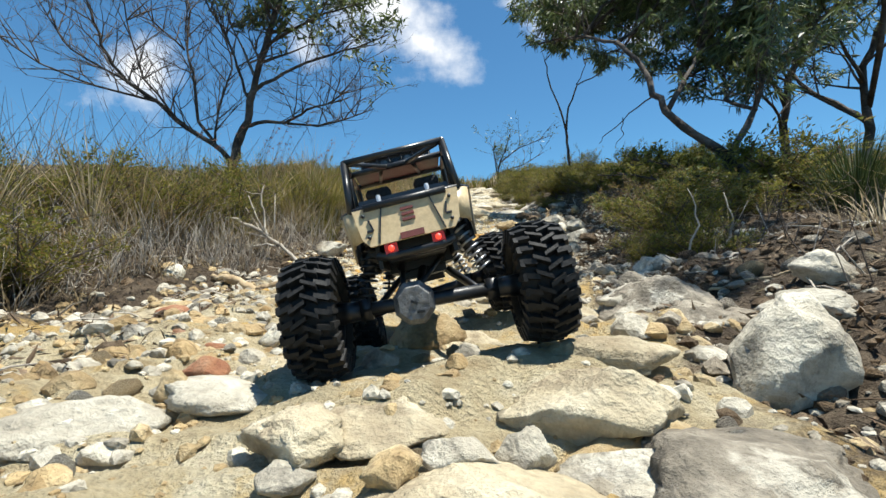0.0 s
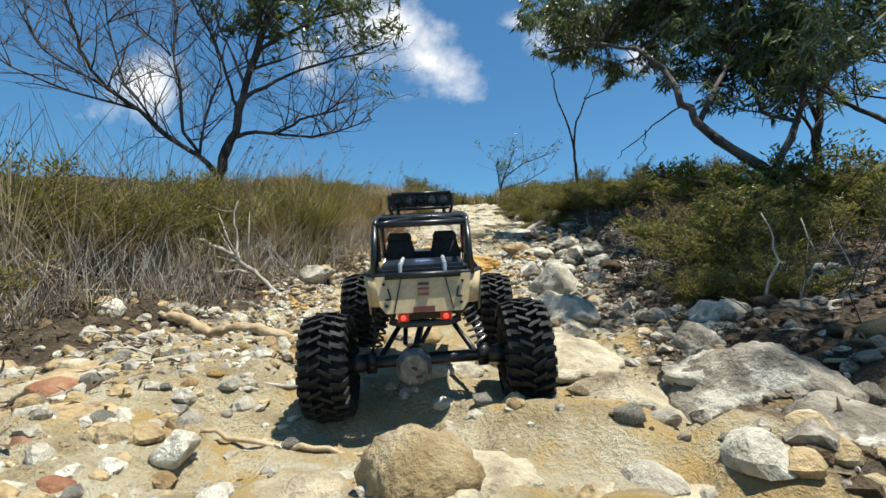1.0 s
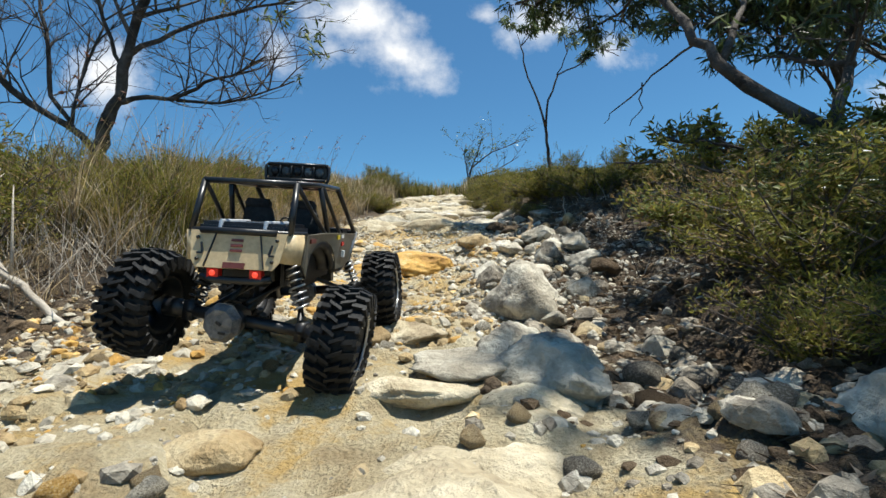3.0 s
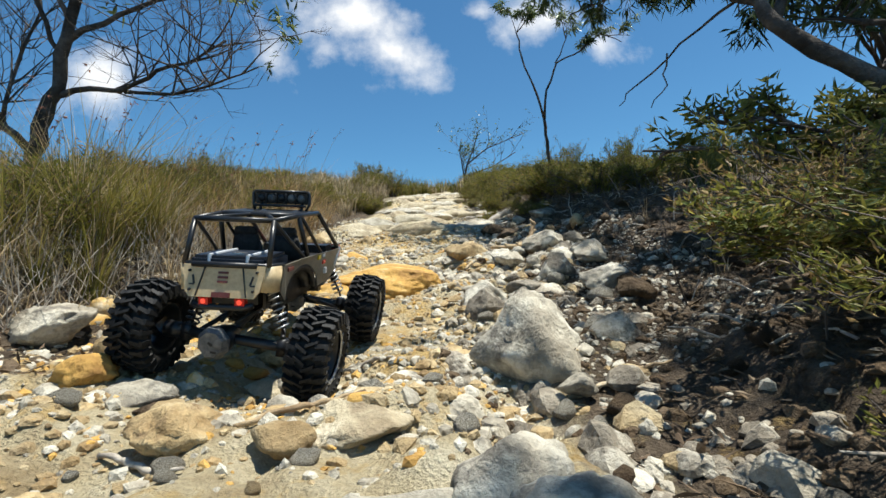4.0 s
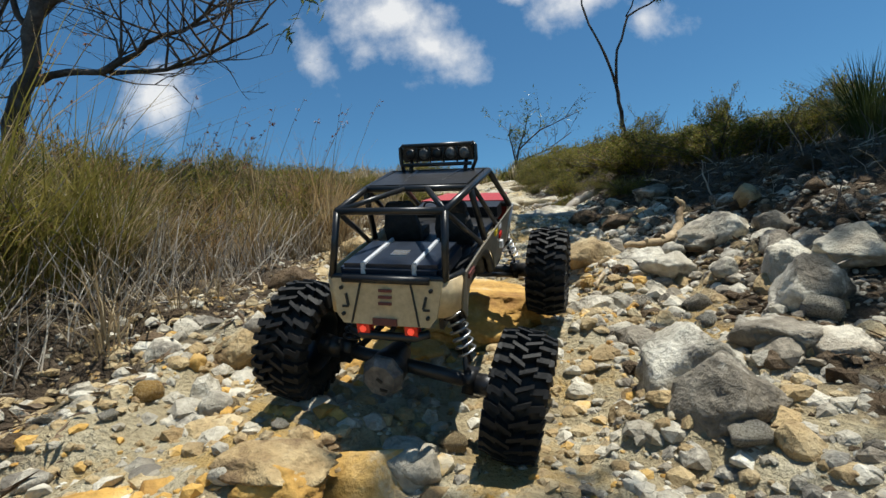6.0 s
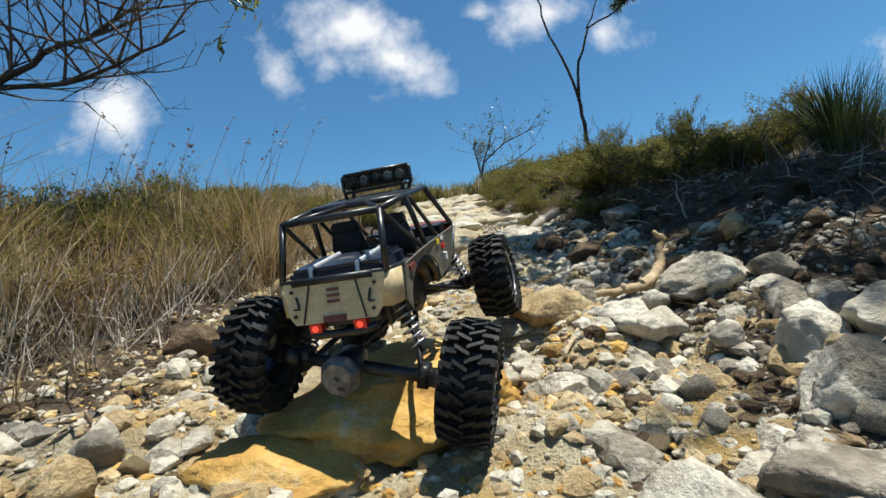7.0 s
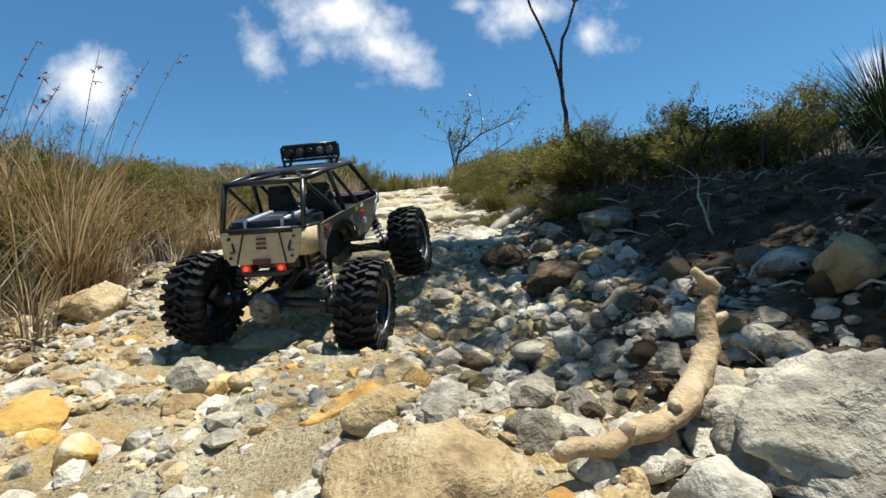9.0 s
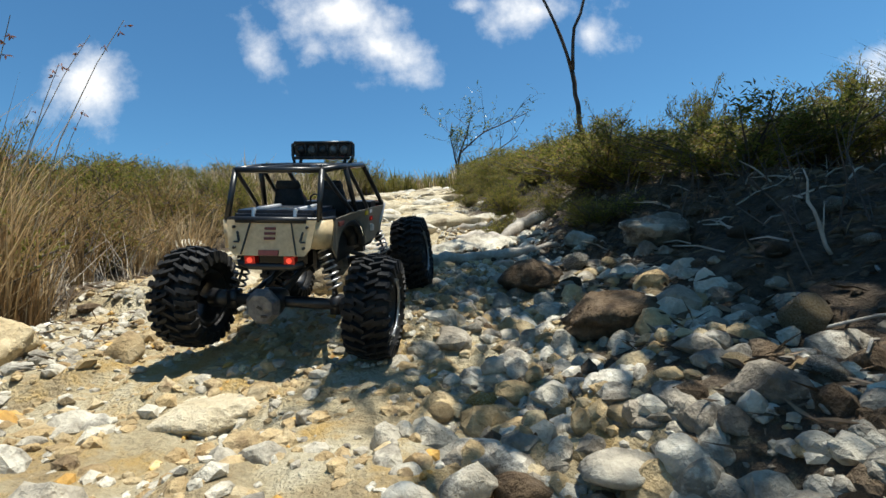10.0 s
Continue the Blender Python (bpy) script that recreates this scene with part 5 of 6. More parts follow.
def tree(label, limbs, seed, leaf_len=0.10, leaf_wid=0.022, droop=0.5, leaf_mat=gum_leaf, spacing=0.13, twig=0.45, girth=1.0):
    """limbs: (points, radius at foot, radius at tip, leafiness, share of the limb that stays bare, twig levels)."""
    r = random.Random(seed)
    root = tagged(new("tree"), label, "tree")
    leaves, fine = Shape(), Shape()
    for k, (pts, r0, r1, leafiness, bare, levels) in enumerate(limbs):
        r0, r1 = r0 * girth, r1 * girth
        wood = Shape()
        pts = [Vector(p) for p in pts]
        fat, rad = [], []
        for i in range(len(pts) - 1):
            for j in range(3):
                fat.append(pts[i].lerp(pts[i + 1], j / 3) + Vector((r.uniform(-1, 1), r.uniform(-1, 1), 0)) * 0.012)
        fat.append(pts[-1])
        m = len(fat) - 1
        wood.tube(fat, [(r0 + (r1 - r0) * (i / m) ** 0.8) * r.uniform(0.9, 1.1) for i in range(m + 1)], 8)
        piece("trunk" if k == 0 else "limb", wood, bark, root, "dark grey bark")
        along = 0.0
        for i in range(m):
            along += (fat[i + 1] - fat[i]).length
            if i / m >= bare and along > spacing:
                along = 0.0
                d = (fat[i + 1] - fat[i]).normalized()
                for _ in range(r.choice((1, 2))):
                    side = Vector((r.uniform(-1, 1), r.uniform(-1, 1), r.uniform(-0.2, 1.0))).normalized()
                    twig_system(fine, leaves, fat[i], (d * 0.6 + side).normalized(), twig * r.uniform(0.6, 1.3), max(r1, 0.006) * 0.95, levels, r, leafiness, leaf_len, leaf_wid, droop)
    tagged(piece("brushwood", fine, twig_mat, root, "fine grey twigs"), kind="stuff")
    if leaves.v:
        tagged(piece("crown", leaves, leaf_mat, root, "loose crown of narrow hanging leaves", False), kind="stuff")
    return root


TRUNK_FOOT = on_ground(-1.71, 3.92, -0.03)
tree("half-bare gum tree with a forked dark trunk on the grassy bank", [
    ([TRUNK_FOOT, (-1.65, 3.89, 1.13), (-1.59, 3.88, 1.33), (-1.52, 3.87, 1.53), (-1.45, 3.86, 1.80), (-1.35, 3.84, 2.16), (-1.27, 3.83, 2.42), (-1.21, 3.80, 2.96), (-1.13, 3.78, 3.4)], 0.062, 0.022, 4, 0.5, 3),
    ([(-1.65, 3.89, 1.13), (-1.78, 3.85, 1.28), (-1.98, 3.80, 1.40), (-2.17, 3.75, 1.59), (-2.38, 3.71, 1.73), (-2.51, 3.66, 1.91), (-2.58, 3.61, 2.15), (-2.61, 3.56, 2.38), (-2.66, 3.51, 2.65)], 0.034, 0.009, 0, 0.2, 3),
    ([(-1.77, 3.88, 1.27), (-1.94, 3.91, 1.48), (-1.98, 3.94, 1.79), (-2.07, 3.96, 2.09), (-2.06, 3.98, 2.43), (-2.14, 4.0, 2.83)], 0.022, 0.008, 0, 0.1, 3),
    ([(-1.56, 3.88, 1.42), (-1.40, 3.90, 1.47), (-1.24, 3.92, 1.46), (-1.07, 3.93, 1.57), (-0.87, 3.95, 1.64), (-0.73, 3.96, 1.74)], 0.026, 0.008, 0, 0.3, 3),
    ([(-1.48, 3.86, 1.71), (-1.27, 3.93, 1.87), (-1.01, 4.0, 2.02), (-0.70, 4.07, 2.14), (-0.42, 4.14, 2.29)], 0.026, 0.007, 8, 0.35, 2),
    ([(-1.38, 3.84, 2.07), (-1.14, 3.81, 2.18), (-0.91, 3.77, 2.27), (-0.60, 3.73, 2.33)], 0.022, 0.007, 5, 0.25, 2),
    ([(-1.50, 3.87, 1.60), (-1.58, 3.80, 1.87), (-1.65, 3.74, 2.11), (-1.79, 3.68, 2.35), (-1.85, 3.62, 2.58)], 0.018, 0.007, 0, 0.2, 3),
    ([(-1.24, 3.92, 1.46), (-0.98, 3.88, 1.42), (-0.76, 3.84, 1.45), (-0.52, 3.82, 1.53)], 0.016, 0.005, 0, 0.2, 3),
    ([(-1.98, 3.80, 1.40), (-2.25, 3.7, 1.75), (-2.33, 3.65, 2.05), (-2.35, 3.6, 2.4)], 0.015, 0.006, 0, 0.1, 2),
    ([(-1.78, 3.85, 1.28), (-1.80, 3.95, 1.6), (-1.72, 4.0, 1.95), (-1.78, 4.0, 2.3)], 0.016, 0.007, 0, 0.1, 3),
    ([(-2.07, 3.96, 2.09), (-2.3, 3.9, 2.3), (-2.45, 3.85, 2.55)], 0.012, 0.006, 0, 0.0, 3),
    ([(-2.38, 3.71, 1.73), (-2.75, 3.6, 1.95), (-2.95, 3.55, 2.3)], 0.013, 0.006, 0, 0.0, 3),
    ([(-2.17, 3.75, 1.59), (-2.55, 3.6, 1.66), (-2.9, 3.5, 1.8), (-3.2, 3.4, 2.05)], 0.015, 0.006, 0, 0.1, 2),
], 11, leaf_len=0.09, leaf_wid=0.024, droop=0.0, twig=0.38, spacing=0.036, girth=0.7)

tree("crooked gum tree leaning out over the track edge", [
    ([on_ground(1.62, 2.28, -0.03), (1.40, 2.38, 0.76), (1.27, 2.45, 0.90), (1.17, 2.53, 1.05), (1.15, 2.62, 1.17), (1.16, 2.85, 1.46), (1.12, 3.1, 1.68), (1.05, 3.5, 1.92), (0.95, 3.85, 2.08), (0.82, 4.02, 2.12)], 0.034, 0.009, 9, 0.76, 2),
    ([(1.05, 3.5, 1.92), (1.2, 3.85, 2.15), (1.3, 4.2, 2.38), (1.2, 4.55, 2.5)], 0.016, 0.007, 10, 0.25, 2),
    ([(0.95, 3.85, 2.08), (0.98, 4.15, 2.18), (1.08, 4.5, 2.26)], 0.012, 0.006, 10, 0.1, 2),
    ([(1.20, 3.85, 2.15), (1.1, 4.1, 2.4), (1.02, 4.4, 2.55)], 0.012, 0.006, 10, 0.1, 2),
    ([(1.12, 3.1, 1.68), (1.4, 3.5, 1.95), (1.62, 3.9, 2.2), (1.75, 4.3, 2.4)], 0.018, 0.007, 9, 0.4, 2),
    ([(1.4, 3.5, 1.95), (1.5, 3.95, 2.05), (1.52, 4.4, 2.2), (1.4, 4.75, 2.3)], 0.014, 0.006, 10, 0.25, 2),
    ([(1.62, 3.9, 2.2), (1.9, 4.15, 2.25), (2.1, 4.5, 2.35)], 0.012, 0.006, 9, 0.1, 2),
    ([(1.17, 2.53, 1.05), (1.40, 2.75, 1.32), (1.58, 2.95, 1.58), (1.74, 3.1, 1.85), (1.85, 3.2, 2.15)], 0.020, 0.007, 5, 0.35, 3),
    ([(1.40, 2.75, 1.32), (1.52, 3.0, 1.42), (1.66, 3.2, 1.50), (1.82, 3.3, 1.62)], 0.012, 0.006, 5, 0.2, 3),
    # high dense limbs, mostly out of view, added to shade the right bank
    ([(1.05, 3.5, 1.92), (1.25, 3.7, 2.25), (1.5, 3.76, 2.42), (1.95, 3.78, 2.5)], 0.016, 0.007, 20, 0.45, 2),
    ([(1.3, 4.2, 2.38), (1.12, 4.35, 2.52), (0.98, 4.5, 2.6)], 0.012, 0.006, 22, 0.1, 2),
    ([(1.2, 3.85, 2.15), (1.45, 4.05, 2.42), (1.8, 4.2, 2.5), (2.2, 4.2, 2.55)], 0.014, 0.006, 24, 0.2, 2),
    ([(1.45, 4.05, 2.42), (1.55, 4.35, 2.5), (1.75, 4.7, 2.55)], 0.012, 0.006, 22, 0.1, 2),
    ([(1.4, 3.5, 1.95), (1.7, 3.45, 2.3), (2.05, 3.4, 2.45), (2.4, 3.4, 2.5)], 0.014, 0.006, 22, 0.35, 2),
    ([(1.4, 3.5, 1.95), (1.46, 3.46, 2.2), (1.52, 3.42, 2.42), (1.62, 3.38, 2.55)], 0.012, 0.006, 16, 0.4, 2),
    ([(1.8, 4.2, 2.5), (1.95, 3.95, 2.6), (2.3, 3.85, 2.65), (2.6, 3.8, 2.7)], 0.012, 0.006, 26, 0.0, 2),
    ([(1.8, 4.2, 2.5), (2.05, 4.45, 2.6), (2.35, 4.7, 2.65)], 0.012, 0.006, 26, 0.0, 2),
    ([(1.5, 3.72, 2.42), (1.6, 3.9, 2.6), (1.9, 4.0, 2.7), (2.2, 4.05, 2.75)], 0.012, 0.006, 26, 0.0, 2),
    ([(1.5, 3.72, 2.42), (1.75, 3.6, 2.6), (2.1, 3.6, 2.7)], 0.012, 0.006, 26, 0.0, 2),
    ([(1.58, 2.95, 1.58), (1.62, 2.9, 2.0), (1.75, 2.8, 2.35), (2.0, 2.7, 2.5)], 0.014, 0.006, 18, 0.5, 2),
    ([(1.40, 2.38, 0.76), (1.62, 2.55, 1.05), (1.80, 2.7, 1.35), (1.92, 2.8, 1.70), (2.02, 2.9, 2.05)], 0.024, 0.008, 5, 0.25, 3),
    ([(1.62, 2.55, 1.05), (1.66, 2.85, 1.22), (1.80, 3.1, 1.36), (1.95, 3.2, 1.55)], 0.014, 0.006, 5, 0.1, 3),
    ([(1.80, 2.7, 1.35), (2.05, 2.8, 1.5), (2.3, 2.85, 1.75)], 0.014, 0.006, 5, 0.1, 3),
    ([(1.15, 2.62, 1.17), (1.08, 2.82, 1.13), (1.02, 3.0, 1.07), (0.98, 3.05, 1.02)], 0.006, 0.002, 0, 2.0, 0),
    ([(1.06, 2.87, 1.12), (1.08, 2.92, 1.04), (1.05, 2.96, 0.98)], 0.004, 0.002, 0, 2.0, 0),
    # three more unseen leafy limbs, placed to deepen the right bank's shade
    ([(1.7, 3.45, 2.3), (1.62, 3.32, 2.5), (1.75, 3.18, 2.6), (2.0, 3.05, 2.65)], 0.012, 0.006, 26, 0.1, 2),
    ([(2.05, 3.4, 2.45), (1.9, 3.28, 2.6), (1.58, 3.3, 2.68)], 0.012, 0.006, 26, 0.0, 2),
    ([(2.05, 3.4, 2.45), (2.25, 3.55, 2.6), (2.1, 3.8, 2.7)], 0.012, 0.006, 26, 0.0, 2),
], 12, leaf_len=0.085, leaf_wid=0.020, droop=0.9, twig=0.30, spacing=0.055, girth=0.8)

for seed, foot, arms in ((24, (1.38, 2.30), ((0.80, 2.52, 0.72), (0.96, 2.60, 0.82), (1.02, 2.46, 0.78), (1.12, 2.62, 0.74))), (25, (1.50, 2.10), ((1.12, 2.22, 0.64), (1.22, 2.36, 0.74), (1.32, 2.2, 0.76)))):
    foot = on_ground(*foot, -0.02)
    limbs = []
    for k, tip in enumerate(arms):
        tip = Vector(tip)
        limbs.append(([foot, foot.lerp(tip, 0.35) + Vector((0, 0, 0.09)), foot.lerp(tip, 0.7) + Vector((0, 0.02, 0.07)), tip], 0.008, 0.003, 11, 0.25, 1))
    spray = tree("thin arching shrub with olive and browning leaves over the rubble", limbs, seed, leaf_len=0.036, leaf_wid=0.015, droop=0.0, leaf_mat=heath_leaf, spacing=0.04, twig=0.09)
    spray.name, spray["category"] = "arching_shrub", "shrub"

tree("dark twiggy gum tree behind the heath", [
    ([on_ground(2.48, 3.52, -0.03), (2.45, 3.52, 1.26), (2.51, 3.53, 1.59), (2.69, 3.53, 1.97), (2.88, 3.53, 2.34), (3.0, 3.53, 2.77)], 0.06, 0.02, 9, 0.35, 2),
    ([(2.46, 3.50, 1.38), (2.33, 3.53, 1.68), (2.24, 3.57, 1.95), (2.20, 3.60, 2.31), (2.19, 3.63, 2.64)], 0.03, 0.01, 11, 0.1, 2),
    ([(2.47, 3.52, 1.2), (2.3, 3.4, 1.35), (2.1, 3.3, 1.5), (1.95, 3.25, 1.7)], 0.02, 0.008, 9, 0.2, 2),
    ([(2.55, 3.53, 1.7), (2.85, 3.4, 1.85), (3.1, 3.3, 2.1)], 0.024, 0.01, 10, 0.1, 2),
], 13, leaf_len=0.07, leaf_wid=0.016, droop=0.4, twig=0.4, spacing=0.10, girth=0.55)
tree("dark crooked tree at the edge of the scrub", [
    ([on_ground(2.38, 2.83, -0.03), (2.47, 2.84, 1.02), (2.46, 2.85, 1.39), (2.62, 2.85, 1.72), (2.75, 2.86, 2.0), (2.8, 2.9, 2.4)], 0.045, 0.015, 8, 0.3, 2),
    ([(2.47, 2.84, 1.06), (2.54, 3.07, 1.21), (2.42, 3.23, 1.40), (2.39, 3.38, 1.62), (2.3, 3.5, 1.9)], 0.028, 0.01, 9, 0.4, 2),
    # two high leafy limbs, mostly out of view, added to shade the bush
    ([(2.47, 2.84, 1.15), (2.35, 2.45, 1.95), (2.0, 2.2, 2.4), (1.5, 2.0, 2.6), (1.2, 1.95, 2.65)], 0.026, 0.009, 26, 0.4, 2),
    ([(2.0, 2.2, 2.4), (1.7, 2.3, 2.55), (1.35, 2.35, 2.62), (1.15, 2.4, 2.65)], 0.018, 0.008, 26, 0.2, 2),
    ([(2.47, 2.84, 1.06), (2.12, 3.0, 1.38), (1.85, 3.12, 1.56), (1.62, 3.25, 1.72)], 0.016, 0.006, 20, 0.15, 2),
    # two unseen leafy limbs, added to shade the rubble at the track edge
    ([(1.75, 2.1, 2.5), (1.5, 1.75, 2.6), (1.25, 1.5, 2.65), (1.05, 1.35, 2.65)], 0.016, 0.007, 28, 0.5, 2),
    ([(2.0, 2.2, 2.4), (1.7, 1.8, 2.5), (1.5, 1.45, 2.55), (1.30, 1.05, 2.6)], 0.018, 0.008, 28, 0.45, 2),
    ([(2.46, 2.85, 1.3), (2.25, 2.75, 1.5), (2.1, 2.7, 1.75)], 0.02, 0.008, 9, 0.2, 2),
], 14, leaf_len=0.07, leaf_wid=0.016, droop=0.4, twig=0.36, girth=0.62)

tree("slender forked tree with sparse leaves on the skyline", [
    ([on_ground(1.70, 6.50, -0.03), (1.69, 6.49, 1.54), (1.66, 6.47, 1.85), (1.64, 6.46, 2.11)], 0.034, 0.026, 0, 2.0, 0),
    ([(1.64, 6.46, 2.11), (1.54, 6.44, 2.47), (1.42, 6.43, 2.78), (1.38, 6.41, 3.02), (1.51, 6.40, 3.20)], 0.022, 0.008, 14, 0.7, 2),
    ([(1.64, 6.46, 2.11), (1.68, 6.44, 2.41), (1.79, 6.41, 2.70), (2.07, 6.39, 2.82), (2.26, 6.37, 2.99), (2.49, 6.36, 2.89)], 0.022, 0.006, 14, 0.6, 2),
    ([(1.79, 6.41, 2.70), (1.9, 6.4, 2.95), (1.85, 6.4, 3.2)], 0.01, 0.005, 12, 0.4, 2),
], 15, leaf_len=0.09, leaf_wid=0.02, droop=0.8, twig=0.2, girth=0.65, spacing=0.09)

tree("wind-bent bare shrub on the crest", [
    ([on_ground(1.22, 11.6, -0.03), (1.36, 11.6, 2.85), (1.79, 11.6, 3.2), (2.59, 11.6, 3.5)], 0.045, 0.012, 2, 0.15, 2),
    ([(1.3, 11.6, 2.7), (1.5, 11.6, 3.2), (1.6, 11.6, 3.55)], 0.03, 0.012, 3, 0.1, 2),
    ([(1.3, 11.6, 2.6), (1.9, 11.6, 2.8), (2.4, 11.6, 3.1)], 0.03, 0.012, 2, 0.1, 2),
    ([(1.28, 11.6, 2.6), (1.2, 11.6, 3.1), (1.25, 11.6, 3.4)], 0.03, 0.012, 4, 0.1, 2),
], 16, leaf_len=0.08, leaf_wid=0.03, droop=0.1, twig=0.45, spacing=0.14, girth=0.55)


def shrub(name, seed, count, leaf_len, leaf_wid, mats, label, spiky=False):
    """A low rounded bush, one unit in radius and height: stems from one foot, leaf sprays on their outer halves, an uneven outline."""
    r = random.Random(seed)
    root = tagged(new(name), label, "shrub", "heath shrubs")
    stems, sprays = Shape(), [Shape() for _ in mats]
    tips = []
    for k in range(34):
        a, out = r.uniform(0, 6.28), r.random() ** 0.6
        high = r.uniform(0.55, 1.05) * (1 - 0.35 * out * out)
        tip = Vector((math.cos(a) * out, math.sin(a) * out, high))
        mid = Vector((tip.x * 0.4, tip.y * 0.4, high * 0.55)) + Vector((r.uniform(-0.1, 0.1), r.uniform(-0.1, 0.1), 0))
        stems.tube([Vector((tip.x * 0.08, tip.y * 0.08, 0)), mid, tip], [0.012, 0.008, 0.004], 4, False)
        for q in range(9):
            f = r.uniform(0.12, 1.0)
            c = mid.lerp(tip, f * 2 - 1) if f > 0.5 else mid * (f * 2)
            e = c + Vector((r.uniform(-0.26, 0.26), r.uniform(-0.26, 0.26), r.uniform(-0.06, 0.2)))
            stems.tube([c, e], [0.004, 0.002], 3, False)
            tips.append((c, e))
    for _ in range(count):
        c, e = r.choice(tips)
        p = c.lerp(e, r.uniform(0.2, 1.05)) + Vector((r.gauss(0, 1), r.gauss(0, 1), r.gauss(0, 1))) * 0.035
        if p.z < 0.02:
            continue
        d = ((e - c).normalized() * 0.8 + Vector((r.uniform(-1, 1), r.uniform(-1, 1), r.uniform(-0.5, 1)))).normalized()
        k = min(len(mats) - 1, int(r.random() ** 2.2 * len(mats)))
        sprays[k].leaf(p, d, d.orthogonal() + Vector((r.uniform(-1, 1), r.uniform(-1, 1), r.uniform(-1, 1))), leaf_len * r.uniform(0.6, 1.3), leaf_wid * r.uniform(0.7, 1.2))
    tagged(piece("brushwood", stems, twig_mat, root, "thin grey stems"), kind="stuff")
    for s, m in zip(sprays, mats):
        if s.v:
            tagged(piece("foliage", s, m, root, "", False), kind="stuff")
    return root


HEATH = "dense olive-green heath shrub with browning leaves"
near_bush = shrub("heath_shrub", 31, 24000, 0.054, 0.024, (heath_leaf, gum_leaf, heath_brown), "broad-leaved olive bush with yellow and brown leaves overhanging the rubble")
near_bush.matrix_basis = Matrix.Translation(on_ground(0.90, 1.90, -0.02)) @ Matrix.Diagonal((0.30, 0.34, 0.205, 1))
forms = [shrub("heath_shrub", 32 + k, 6500, 0.062, 0.020, (heath_leaf, heath_leaf, heath_brown) if k < 3 else (heath_brown, heath_leaf), HEATH) for k in range(4)]
placed = [(1.30, 2.10, 0.40, 0.23), (0.78, 1.72, 0.22, 0.21), (2.1, 1.95, 0.4, 0.26), (1.02, 2.22, 0.26, 0.26), (1.70, 2.5, 0.5, 0.38), (0.66, 1.60, 0.15, 0.15), (0.75, 1.46, 0.17, 0.16)]
rng = random.Random(77)
for k, f in enumerate(forms):
    x, y, w, h = placed[k]
    f.matrix_basis = Matrix.Translation(on_ground(x, y, -0.02)) @ Matrix.Diagonal((w, w, h, 1))


def plant_shrub(form, x, y, w, h):
    c = copy_thing(form, Matrix.Identity(4))
    c.matrix_basis = Matrix.Translation(on_ground(x, y, -0.02)) @ Matrix.Rotation(rng.uniform(0, 6.28), 4, "Z") @ Matrix.Diagonal((w, w, h, 1))
    return c


for x, y, w, h in placed[4:]:
    plant_shrub(rng.choice(forms), x, y, w, h)
for _ in range(80):
    y = rng.uniform(4.4, 11)
    s = rng.uniform(0.55, 1.2 + 0.45 * (y - 3))
    w = rng.uniform(0.22, 0.40)
    if s - w < 0.38:
        w = max(0.16, s - 0.42)
    plant_shrub(rng.choice(forms[:3]), float(track_x(y)) + s, y, w, w * rng.uniform(0.55, 0.85))
for _ in range(16):
    y = rng.uniform(4.7, 8.5)
    w = rng.uniform(0.13, 0.2)
    plant_shrub(rng.choice(forms[:3]), float(track_x(y)) + rng.uniform(0.38, 0.6), y, w, w)
for _ in range(26):
    y = rng.uniform(1.2, 4.2)
    plant_shrub(rng.choice(forms), rng.uniform(1.7 if y < 2.7 else 2.5, 3.6), y, rng.uniform(0.25, 0.42), rng.uniform(0.2, 0.3))
def bank_form(y):
    """Browned scrub along the middle of the bank, greener below and above it."""
    return forms[3] if 3.0 < y < 5.6 and rng.random() < 0.8 else rng.choice(forms[:3])


for _ in range(40):
    y = rng.uniform(3.2, 11)
    s = -rng.uniform(0.75, 1.2 + 0.4 * (y - 2))
    w = rng.uniform(0.2, 0.36)
    plant_shrub(bank_form(y), float(track_x(y)) + s, y, w, w * rng.uniform(0.8, 1.1))
for _ in range(46):
    y = rng.uniform(0.8, 4.4)
    plant_shrub(bank_form(y), rng.uniform(-2.8, -1.0), y, rng.uniform(0.16, 0.3), rng.uniform(0.2, 0.32))
for _ in range(46):
    y = rng.uniform(1.4, 4.8)
    s = -growth_edge(y) - rng.uniform(0.12, 0.7)
    plant_shrub(bank_form(y), float(track_x(y)) + s, y, rng.uniform(0.13, 0.24), rng.uniform(0.18, 0.34))
for _ in range(74):
    y = rng.uniform(1.7, 6.8)
    s = -growth_edge(y) - rng.uniform(0.2, 1.6)
    w = rng.uniform(0.15, 0.30)
    plant_shrub(bank_form(y), float(track_x(y)) + s, y, w, w * rng.uniform(0.9, 1.35))
for _ in range(26):
    y = rng.uniform(10.9, 13.0)
    w = rng.uniform(0.18, 0.34)
    plant_shrub(rng.choice(forms[:3]), rng.uniform(-1.2, 1.5), y, w, w * rng.uniform(0.6, 1.0))
# taller saplings on both skylines
for x, y, w, h in ((2.35, 6.2, 0.22, 0.55), (2.0, 7.0, 0.3, 0.5), (-0.15, 9.6, 0.3, 0.55), (-0.6, 10.5, 0.35, 0.5), (-1.35, 5.2, 0.2, 0.5), (3.2, 6.0, 0.4, 0.5)):
    plant_shrub(forms[1], x, y, w, h)


